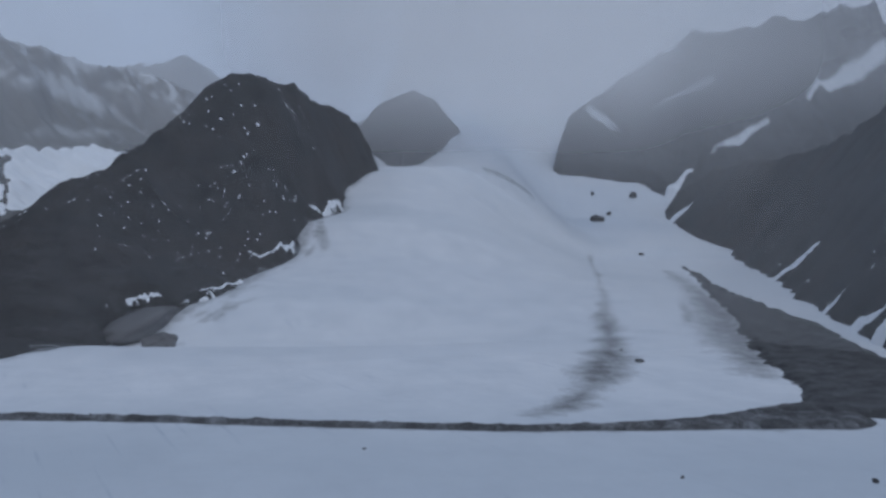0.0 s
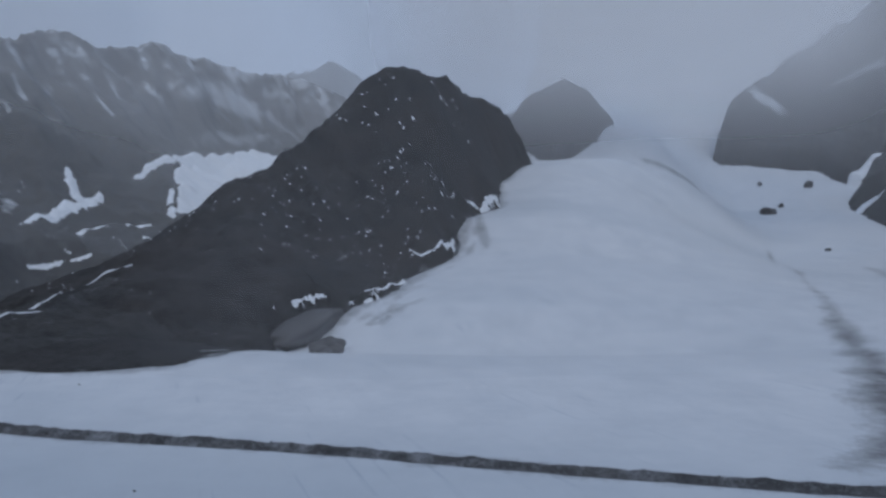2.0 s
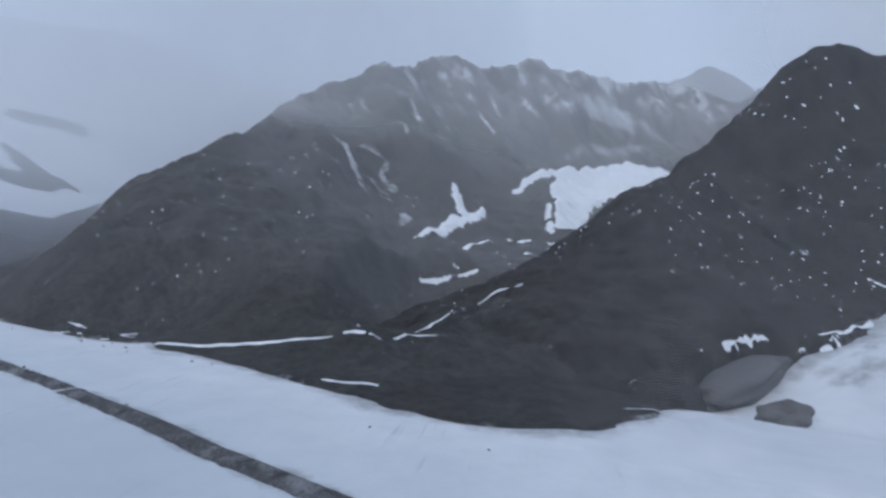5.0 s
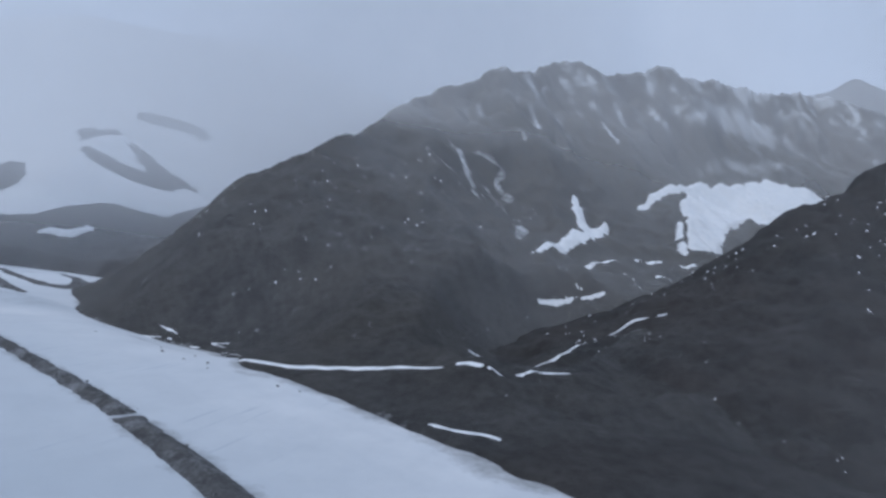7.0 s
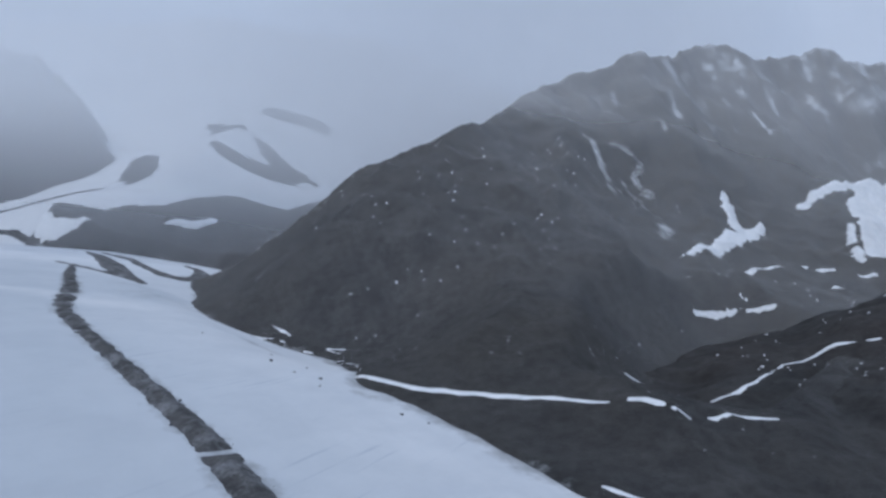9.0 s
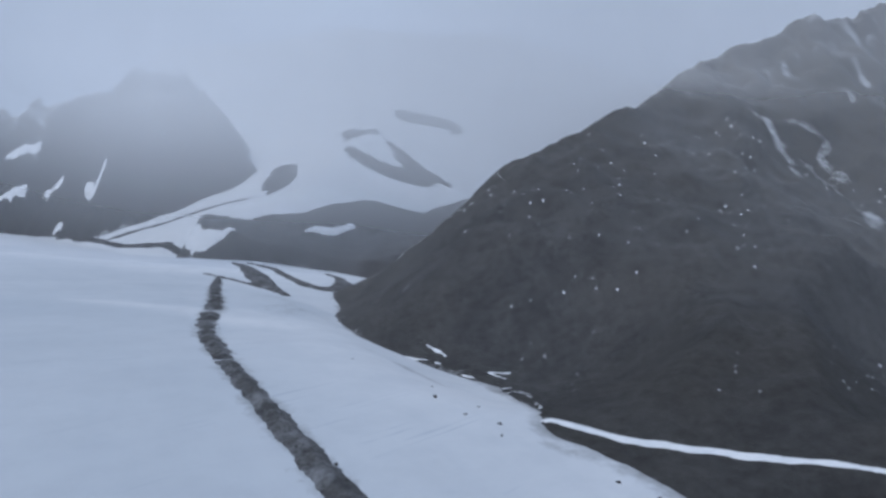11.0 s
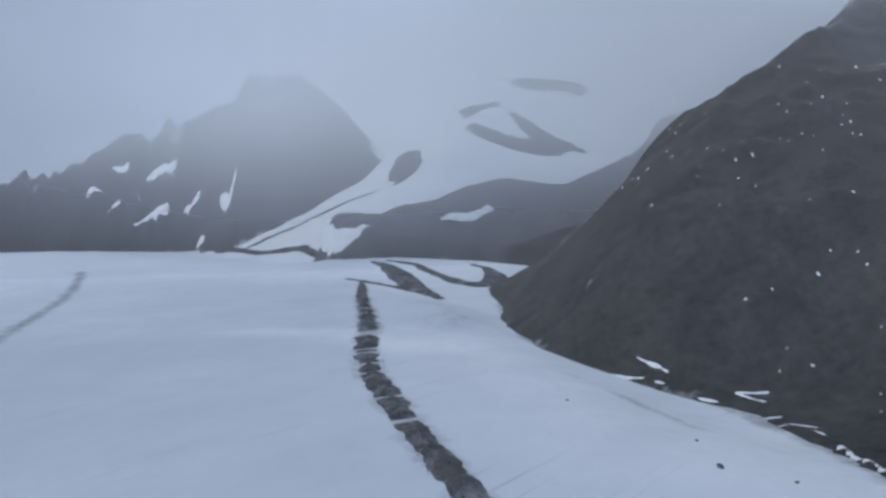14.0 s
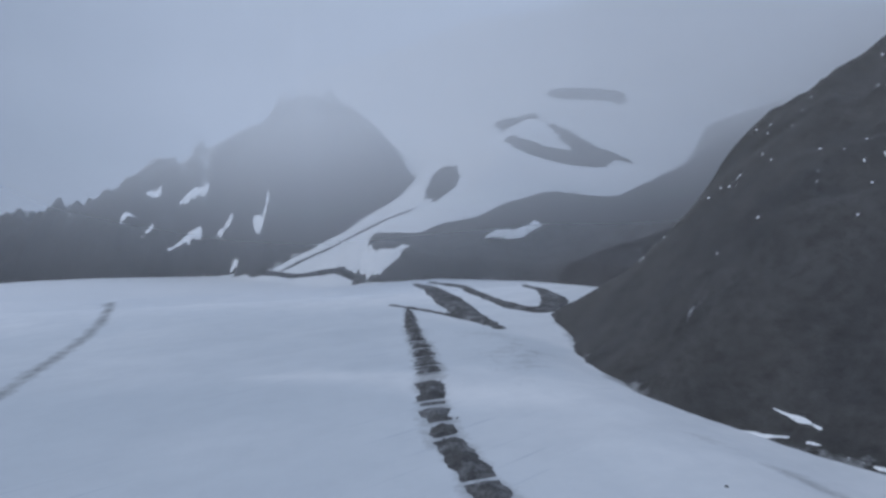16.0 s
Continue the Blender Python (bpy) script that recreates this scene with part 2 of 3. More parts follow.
def rubble_material(name, pale, patchy=0.4):
    m, n, l, b = material(name)
    co = n.new("ShaderNodeTexCoord").outputs["Object"]
    big = noise_node(n, l, co, 7, 6, 0.65)
    fine = noise_node(n, l, co, 1.2, 8, 0.75)
    base = ramp_node(n, l, big, (0.3, (0.05 * pale, 0.05 * pale, 0.052 * pale)), (0.7, (0.15 * pale, 0.148 * pale, 0.148 * pale)))
    base = mix_node(n, l, 0.8, base, ramp_node(n, l, fine, (0.25, grey(0.4)), (0.75, grey(1.5))), "MULTIPLY")
    lying = math_node(n, l, "ADD", noise_node(n, l, co, 11, 6, 0.7), math_node(n, l, "MULTIPLY", fine, 0.35))
    base = mix_node(n, l, ramp_node(n, l, lying, (0.66, grey(0)), (0.88, grey(patchy))), base, (0.55, 0.57, 0.6))
    l.new(base, b.inputs["Base Color"])
    b.inputs["Roughness"].default_value = 0.9
    bump_node(n, l, math_node(n, l, "ADD", big, fine), 0.9, 1.2, b)
    return m


def patch_snow_material():
    m, n, l, b = material("patch_snow")
    co = n.new("ShaderNodeTexCoord").outputs["Object"]
    fine = noise_node(n, l, co, 6, 7, 0.65)
    l.new(ramp_node(n, l, fine, (0.3, (0.70, 0.73, 0.76)), (0.65, (0.84, 0.85, 0.86))), b.inputs["Base Color"])
    b.inputs["Roughness"].default_value = 0.7
    bump_node(n, l, fine, 0.3, 0.5, b)
    return m


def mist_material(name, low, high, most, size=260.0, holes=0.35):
    """A see-through white surface imitating haze: nothing at the height low, at most that share of the light is
    stopped at the height high.
    """
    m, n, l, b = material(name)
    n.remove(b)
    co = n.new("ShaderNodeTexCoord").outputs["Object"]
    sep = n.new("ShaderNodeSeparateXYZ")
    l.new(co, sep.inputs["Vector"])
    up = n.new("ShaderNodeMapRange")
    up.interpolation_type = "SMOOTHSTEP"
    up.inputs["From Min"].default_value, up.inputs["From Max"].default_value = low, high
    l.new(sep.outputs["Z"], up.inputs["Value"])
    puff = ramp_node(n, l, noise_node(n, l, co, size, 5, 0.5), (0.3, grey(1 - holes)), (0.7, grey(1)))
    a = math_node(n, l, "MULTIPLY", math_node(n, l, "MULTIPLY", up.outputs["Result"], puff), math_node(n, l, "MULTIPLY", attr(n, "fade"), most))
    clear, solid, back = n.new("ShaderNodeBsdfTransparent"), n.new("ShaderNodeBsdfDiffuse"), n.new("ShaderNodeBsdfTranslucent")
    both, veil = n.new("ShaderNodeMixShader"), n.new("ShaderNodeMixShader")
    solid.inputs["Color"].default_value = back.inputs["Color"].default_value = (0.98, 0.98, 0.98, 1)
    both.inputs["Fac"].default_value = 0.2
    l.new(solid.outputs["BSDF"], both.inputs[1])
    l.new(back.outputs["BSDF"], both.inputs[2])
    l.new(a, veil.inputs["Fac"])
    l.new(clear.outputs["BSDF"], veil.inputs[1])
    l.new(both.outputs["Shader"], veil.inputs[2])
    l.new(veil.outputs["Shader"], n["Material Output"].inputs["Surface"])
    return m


# ---------------------------------------------------------------- building tools
def sheet(name, xs, ys, z, keep, mat, layers=(), smooth_faces=True):
    """A surface over a grid of places; keep: which grid points are used."""
    ny, nx = z.shape
    gx, gy = np.meshgrid(xs, ys)
    cell = keep[:-1, :-1] | keep[1:, :-1] | keep[:-1, 1:] | keep[1:, 1:]
    r, c = np.nonzero(cell)
    quads = np.stack([r * nx + c, r * nx + c + 1, (r + 1) * nx + c + 1, (r + 1) * nx + c], 1)
    used, quads = np.unique(quads.ravel(), return_inverse=True)
    co = np.stack([gx.ravel()[used], gy.ravel()[used], z.ravel()[used]], 1)
    me = bpy.data.meshes.new(name)
    me.vertices.add(len(co))
    me.vertices.foreach_set("co", co.ravel())
    me.loops.add(len(quads))
    me.loops.foreach_set("vertex_index", quads.astype(np.int32))
    me.polygons.add(len(quads) // 4)
    me.polygons.foreach_set("loop_start", np.arange(0, len(quads), 4, dtype=np.int32))
    me.polygons.foreach_set("use_smooth", np.full(len(quads) // 4, smooth_faces))
    me.update(calc_edges=True)
    for key, values in layers:
        a = me.attributes.new(key, "FLOAT", "POINT")
        a.data.foreach_set("value", values.ravel()[used].astype(np.float32))
    me.materials.append(mat)
    return new(name, me)


def spaced(*stops):
    """Grid lines: from each stop to the next with the step given there."""
    out = [stops[0][0]]
    for (a, step), (b, _) in zip(stops[:-1], stops[1:]):
        k = max(1, round((b - a) / step))
        out += [a + (b - a) * (i + 1) / k for i in range(k)]
    return np.array(out)


class Land:
    """The height of a built surface, read back from its own grid."""

    def __init__(self, xs, ys, z):
        self.xs, self.ys, self.z = xs, ys, z

    def __call__(self, x, y):
        c = np.clip(np.searchsorted(self.xs, x) - 1, 0, len(self.xs) - 2)
        r = np.clip(np.searchsorted(self.ys, y) - 1, 0, len(self.ys) - 2)
        u = np.clip((x - self.xs[c]) / (self.xs[c + 1] - self.xs[c]), 0, 1)
        v = np.clip((y - self.ys[r]) / (self.ys[r + 1] - self.ys[r]), 0, 1)
        z = self.z
        return (z[r, c] * (1 - u) + z[r, c + 1] * u) * (1 - v) + (z[r + 1, c] * (1 - u) + z[r + 1, c + 1] * u) * v


SNOW = snow_material()
PATCH = patch_snow_material()
RUBBLE = rubble_material("moraine_rubble", 1.0)
SCREE = rubble_material("side_rubble", 0.85, 0.08)
ROCK_A = rock_material("spur_rock", (0.027, 0.028, 0.029), (0.069, 0.068, 0.066), (0.063, 0.054, 0.050), -0.02)
ROCK_B = rock_material("massif_rock", (0.028, 0.029, 0.031), (0.074, 0.073, 0.071), (0.067, 0.063, 0.056), 0.26, 170, 480, 40)
ROCK_C = rock_material("far_rock", (0.03, 0.031, 0.034), (0.07, 0.07, 0.074), (0.055, 0.056, 0.06), 0.03, 150, 600)
ROCK_F = rock_material("peak_rock", (0.02, 0.021, 0.024), (0.05, 0.051, 0.055), (0.04, 0.041, 0.045), 0.16, 60, 330)

# ---------------------------------------------------------------- ground
gxs = spaced((-4600, 60), (-2400, 16), (-1300, 5), (-900, 3.5), (350, 8), (800, 25), (3000, 80), (4600, 1))
gys = spaced((-4000, 80), (-600, 16), (-140, 5), (60, 4), (480, 6), (1300, 14), (2600, 40), (4600, 1))
GX, GY = np.meshgrid(gxs, gys)
gz = ice(GX, GY)
dirt = np.zeros(GX.shape)
SPUR_FOOT = [(-360, 320), (-318, 318), (-267, 325), (-243, 348), (-243, 385), (-251, 440), (-256, 478), (-246, 512), (-230, 542), (-215, 570), (-206, 605), (-206, 650), (-196, 700), (-186, 760), (-196, 842), (-171, 956), (-190, 1085),
             (-170, 1195), (-160, 1270), (-180, 1350), (-230, 1390), (-420, 1380), (-560, 900), (-540, 600), (-470, 430), (-420, 360)]
MASSIF_FOOT = [(-985, 440), (-955, 366), (-905, 324), (-790, 304), (-730, 297), (-690, 289), (-655, 302), (-632, 315), (-608, 325), (-590, 331), (-565, 331), (-545, 328), (-520, 316), (-500, 309), (-478, 299), (-447, 311), (-408, 313), (-380, 316), (-318, 321), (-280, 400), (-240, 600),
               (-200, 1300), (-200, 2200), (-1900, 2200), (-1700, 900), (-1400, 640), (-1130, 520)]
BAND = [(-1010, 228, 1.5), (-950, 225, 3.5), (-885, 220, 5), (-794, 217, 5.6), (-736, 213, 5.6), (-676, 207.4, 4.8), (-635, 206, 4.6), (-596, 208.6, 4.2), (-555, 212, 4.0), (-528, 215.6, 4.1), (-490, 221.6, 4.3), (-466, 226, 4.6), (-426, 232.4, 5.0),
        (-390, 234.8, 5.3), (-350, 235.2, 5.4), (-315, 233.6, 5.4), (-273, 234.8, 5.2), (-200, 236, 4.8), (-155, 238.6, 4.6), (-112, 238.4, 4.4), (-67, 235, 4.2), (-23, 233.6, 4), (23, 232.5, 4), (60, 235, 5), (85, 240, 8), (105, 245, 12), (130, 252, 20)]
FAR_BAND = [(-760, 19, 0.6), (-776, 17, 0.9), (-847, 6, 1.2), (-947, -9, 1.6), (-1040, -25, 2.2), (-1110, -42, 1.6), (-1200, -66, 0.8)]
SMUDGE = [(253, 1411, 2), (129, 638, 3), (108, 529, 6), (94, 436, 11), (72, 350, 13), (60, 310, 10), (40, 266, 6), (26, 252, 2)]
FAN = [(330, 1150, 4), (272, 850, 10), (228, 641, 20), (200, 528, 26), (172, 420, 24), (148, 340, 12)]
STAINS = ([(-217, 536, 2), (-211, 548, 3)], [(-204, 534, 2), (-197, 552, 4), (-194, 566, 3)], [(-218, 590, 2), (-210, 606, 3)], [(-212, 470, 2), (-206, 492, 3)], [(-197, 537, 3), (-188, 559, 5), (-177, 574, 4)], [(-185, 872, 6), (-168, 805, 10), (-158, 776, 8)], [(-214, 480, 5), (-205, 505, 4)], [(45, 1486, 10), (95, 1518, 14), (149, 1566, 10)],
          [(-205, 560, 3), (-190, 620, 5)], [(-190, 660, 2), (-178, 700, 4)], [(-178, 735, 2), (-170, 790, 5)], [(-216, 520, 2), (-200, 545, 3)], [(-228, 395, 1), (-222, 430, 3)],
          [(200, 640, 4), (170, 520, 6)], [(290, 1970, 14), (300, 1985, 8)], [(-470, 295, 1), (-440, 312, 3), (-400, 314, 3), (-340, 318, 2)], [(-620, 280, 2), (-560, 296, 3)], [(-1190, 40, 3), (-1160, 44, 2)])
DUSTY = [(-861, 240, 8), (-821, 270, 16), (-770, 265, 24), (-729, 255, 18), (-700, 250, 6)]
for line, strength, soft in ((SMUDGE, 0.8, 24), (FAN, 0.75, 44), (DUSTY, 0.32, 40)):
    dirt = np.maximum(dirt, strength * smooth(-soft * 0.6, soft * 0.6, stroke(GX, GY, line) + 7 * fbm(GX, GY, 30, 3, 21)))
for line in STAINS:
    dirt = np.maximum(dirt, 0.6 * smooth(-9, 9, stroke(GX, GY, line) + 5 * fbm(GX, GY, 22, 3, 23)))
dirt = np.maximum(dirt, 0.55 * smooth(-7, 3, stroke(GX, GY, BAND) + 2.5 * fbm(GX, GY, 12, 3, 25)))
dirt = np.maximum(dirt, 0.85 * smooth(-13, 7, stroke(GX, GY, FAR_BAND) + 3 * fbm(GX, GY, 18, 3, 26)))
for outline, deep in ((MASSIF_FOOT, 9), (SPUR_FOOT, 22)):
    dirt = np.maximum(dirt, 0.62 * smooth(-deep, 2, inside(GX, GY, outline) + 7 * fbm(GX, GY, 26, 4, 27)))
# snow greyed near the camera's path, matching the darker foreground of its view
greyish = np.clip(smooth(330, 180, GY) * smooth(-1300, -700, GX) + 0.5 * fbm(GX, GY, 160, 3, 77), 0, 1)
# light on the swell's near crest put into the colour, far side greyed
SHOULDER = [(-700, 262), (-735, 225), (-760, 180), (-850, 200), (-950, 240), (-880, 262), (-800, 300)]
CREST_LINE = [(-760, 135, 2), (-752, 160, 7), (-728, 200, 10), (-688, 222, 10), (-659, 268, 5)]
greyish = np.maximum(greyish, 0.75 * smooth(-14, 14, inside(GX, GY, SHOULDER) + 8 * fbm(GX, GY, 40, 3, 41)))
greyish = greyish * (1 - 0.85 * smooth(-14, 8, stroke(GX, GY, CREST_LINE) + 5 * fbm(GX, GY, 30, 3, 43)))
ground = sheet("ground", gxs, gys, gz, np.ones(GX.shape, bool), SNOW, (("dirt", dirt), ("greyish", greyish)))
tagged(ground, "wind-packed grey-white snow covering the valley glacier", "glacier", kind="structure")
ICE = Land(gxs, gys, gz)


# ---------------------------------------------------------------- mountains
def mountain(name, label, foot, ridge, length, mat, step, base=-35.0, power=1.0, steep=1.0, rough=(90, 26, 12), seed=11, ragged=9.0, snow=(), gentle=None, nose=None, hollow=()):
    """A rock mass inside the outline foot, under the crest ridge, rising out of the ice."""
    px, py = [p[0] for p in foot], [p[1] for p in foot]
    xs, ys = np.arange(min(px) - 20, max(px) + 20 + step, step), np.arange(min(py) - 20, max(py) + 20 + step, step)
    x, y = np.meshgrid(xs, ys)
    s = inside(x, y, foot) + ragged * fbm(x, y, 45, 4, seed) + 0.12 * ragged * fbm(x, y, 9, 2, seed + 5)
    size, high, small = rough
    wx, wy = x + 25 * fbm(x, y, 120, 2, seed + 31), y + 25 * fbm(x, y, 120, 2, seed + 32)
    h = crest(wx, wy, ridge, length, base, power)
    g = ICE(x, y)
    rise = np.maximum(h - g, 0)
    amount = smooth(0, 120, rise)
    h = h + (ridged(wx, wy, size, 5, seed + 2) - 0.45) * high * (0.25 + 0.75 * amount) + fbm(x, y, 18, 3, seed + 8) * small * 0.35
    lift = np.maximum(s, 0) * steep
    if gentle:
        lift = lift + (np.maximum(s, 0) * 0.16 + 0.0045 * np.maximum(s, 0) ** 2 - lift) * smooth(gentle[0], gentle[1], x)
    if nose:
        lift = lift * (1 - 0.5 * smooth(nose[0], nose[1], x) * smooth(470, 390, y))
    bank = 1.2 + lift + fbm(x, y, 14, 3, seed + 9) * np.clip(s, 0, 12) * 0.12
    z = np.where(s > 0, np.minimum(np.maximum(h, g + 1.2 + 0.1 * np.minimum(s, 60)), g + bank), g + 0.6 * s)
    if hollow:
        away = np.maximum(-stroke(x, y, hollow), 0)
        z = np.minimum(z, np.where(s > 0, g + 2 + 0.4 * away + 0.012 * away ** 2 + fbm(x, y, 22, 3, seed + 17) * 1.2, z))
    cover = np.zeros(x.shape)
    for line, strength, soft in snow:
        cover = np.maximum(cover, strength * smooth(-soft, soft, stroke(x, y, line)))
    edge = s + 5 * fbm(x, y, 16, 3, seed + 14)
    cover = np.maximum(cover, 0.42 * smooth(7, -2, edge))
    ob = sheet(name, xs, ys, z, s > -3 * step, mat, (("snow", cover),))
    tagged(ob, label, "mountain", "mountains round the glacier")
    return Land(xs, ys, z), ob


SPUR_RIDGE = [(-392, 460, -4), (-396, 530, 34), (-386, 605, 80), (-362, 668, 132), (-352, 730, 150), (-326, 810, 200), (-330, 838, 218), (-316, 860, 262), (-275, 905, 278),
              (-240, 1050, 296), (-210, 1190, 290), (-192, 1265, 282), (-205, 1330, 268)]
SPUR, spur = mountain("rock_spur", "dark near rock spur with bare scree sides above the snow", SPUR_FOOT, SPUR_RIDGE, 150, ROCK_A, 2.8, -30, 1.25, 2.5, (70, 17, 14), 11)

MASSIF_RIDGE = [(-958, 385, 10), (-935, 440, 78), (-905, 515, 168), (-885, 588, 240), (-930, 690, 280), (-965, 790, 320), (-970, 900, 388), (-962, 1000, 398), (-962, 1100, 442), (-950, 1180, 430),
                (-945, 1300, 472), (-880, 1450, 472), (-790, 1690, 485), (-500, 1900, 480)]
MASSIF_SNOW = (([(-890, 744, 3), (-853, 738, 5), (-815, 732, 7), (-780, 712, 7), (-758, 703, 5)], 0.72, 10), ([(-843, 745, 3), (-828, 778, 6), (-814, 794, 7), (-798, 768, 9), (-763, 756, 8)], 0.62, 12), ([(-800, 745, 6), (-770, 742, 8), (-745, 735, 5)], 0.5, 12),
               ([(-880, 1076, 4), (-858, 1070, 6), (-838, 1064, 5)], 0.85, 8), ([(-822, 1086, 3), (-808, 1072, 6)], 0.65, 9), ([(-872, 872, 3), (-850, 866, 5)], 0.75, 8), ([(-912, 938, 6), (-886, 930, 8)], 0.7, 10), ([(-876, 1249, 14), (-840, 1277, 20), (-853, 1387, 34), (-818, 1480, 45)], 0.6, 36),
               ([(-790, 1200, 14), (-780, 1300, 26), (-740, 1450, 34)], 0.5, 34), ([(-702, 712, 10), (-690, 705, 12), (-650, 655, 8)], 0.62, 13), ([(-935, 985, 4), (-905, 1000, 8)], 0.7, 10), ([(-940, 855, 6), (-915, 840, 7)], 0.65, 10),
               ([(-900, 1130, 6), (-872, 1126, 8)], 0.65, 10), ([(-930, 1190, 6), (-890, 1180, 9)], 0.6, 12), ([(-880, 640, 3), (-862, 628, 4)], 0.5, 8), ([(-810, 1150, 8), (-770, 1130, 12), (-740, 1080, 8)], 0.45, 16), ([(-765, 770, 4), (-748, 758, 5)], 0.5, 8))
MASSIF, massif = mountain("rock_massif", "broad dark mountain with snow-filled gullies, its top in cloud", MASSIF_FOOT, MASSIF_RIDGE, 310, ROCK_B, 5.0, -35, 1.0, 1.0, (140, 34, 18), 41, 5.0, MASSIF_SNOW, (-680, -560), (-800, -920), [(-420, 410, 15), (-474, 503, 25), (-500, 580, 15)])

NUNATAK, nunatak = mountain("nunatak", "rounded dark rock island sticking out of the icefall", [(-262, 1640), (-235, 1578), (-196, 1524), (-174, 1494), (-130, 1425), (-100, 1480), (-47, 1548), (-24, 1645), (-10, 1720), (-30, 1800), (-120, 1850), (-250, 1800)],
                           [(-236, 1570, 338), (-205, 1565, 358), (-168, 1562, 382), (-118, 1562, 400), (-80, 1585, 390), (-34, 1640, 362), (-14, 1690, 345)], 150, ROCK_C, 4.0, 150, 2.6, 3.0, (60, 14, 8), 61, 6.0)
WALL, rock_wall = mountain("rock_wall", "dark mountain wall with thin snow-filled clefts", [(243, 400), (300, 600), (422, 950), (590, 1550), (558, 1680), (588, 2080), (700, 2200), (1500, 2300), (1500, 250), (262, 300)],
                [(620, 2100, 220), (640, 1950, 310), (650, 1500, 390), (610, 1100, 430), (570, 700, 450), (550, 300, 450)], 260, ROCK_A, 6.0, -40, 1.1, 1.3, (120, 40, 14), 81, 12.0)
FAR_SNOW = (([(805, 2286, 5), (907, 2319, 14), (1025, 2382, 7)], 0.95, 16), ([(1174, 2422, 8), (1316, 2478, 16), (1500, 2530, 18)], 1.0, 18), ([(655, 2439, 6), (775, 2451, 12), (913, 2484, 5)], 0.75, 20),
            ([(420, 2445, 8), (470, 2420, 18), (520, 2391, 10)], 0.85, 24), ([(380, 2380, 6), (440, 2350, 10)], 0.4, 22))
FAR_WALL, far_wall = mountain("far_rock_wall", "cloud-capped mountain behind the icefall", [(298, 2340), (315, 2310), (430, 2290), (563, 2250), (640, 2150), (1500, 1900), (2300, 2400), (2300, 3200), (1100, 2900), (700, 2700), (450, 2560), (325, 2450)],
                    [(304, 2360, 420), (335, 2400, 510), (400, 2440, 540), (480, 2480, 590), (620, 2520, 680), (806, 2560, 830), (1500, 2600, 950)], 330, ROCK_C, 9.0, 0, 1.0, 4.0, (200, 60, 20), 101, 12.0, FAR_SNOW)
FAR_PEAK, far_peak = mountain("far_peak", "hazy dark peaks with small snow patches across the glacier", [(-2500, -900), (-2300, -560), (-2142, -380), (-2080, -133), (-1850, 10), (-1822, 90), (-1815, 186), (-1820, 290), (-1900, 330), (-2010, 338), (-2300, 320), (-2600, 240), (-3200, -300), (-3000, -1200)],
                    [(-2600, -900, 210), (-2343, -457, 258), (-2310, -377, 285), (-2290, -302, 308), (-2275, -257, 338), (-2260, -200, 312), (-2220, -108, 372), (-2180, -7, 402), (-2100, 134, 420), (-2060, 213, 400), (-2020, 262, 350), (-1960, 300, 272), (-1900, 312, 205)],
                    330, ROCK_F, 7.0, 0, 1.3, 1.8, (130, 110, 46), 121, 14.0)
CLOUD_PEAK, cloud_peak = mountain("cloud_peak", "dim dark summit behind the massif, lost in cloud", [(-1600, 2240), (-700, 2240), (-560, 2600), (-700, 2950), (-1600, 2950)],
                         [(-1330, 2450, 560), (-1200, 2430, 690), (-1080, 2400, 752), (-990, 2400, 735), (-880, 2440, 660), (-760, 2480, 560)], 420, ROCK_C, 16.0, 0, 1.2, 4.0, (160, 60, 30), 161, 14.0)
HILL, hill = mountain("rock_hill", "low dark rock hill below the far snowfield", [(-1368, 188), (-1325, 224), (-1290, 246), (-1222, 300), (-1140, 372), (-1020, 420), (-900, 700), (-1050, 900), (-1300, 790), (-1390, 690), (-1400, 620), (-1392, 540), (-1400, 470), (-1402, 395), (-1398, 330), (-1408, 290), (-1412, 240), (-1395, 198)],
                [(-1372, 202, 66), (-1370, 226, 84), (-1370, 255, 87), (-1370, 297, 84), (-1365, 328, 82), (-1365, 376, 101), (-1365, 426, 122), (-1365, 462, 130), (-1360, 490, 126), (-1330, 540, 114), (-1290, 560, 122), (-1240, 600, 150), (-1225, 640, 172), (-1200, 707, 200), (-1150, 850, 300)],
                200, ROCK_C, 5.0, 0, 1.2, 1.8, (90, 16, 8), 141, 6.0)


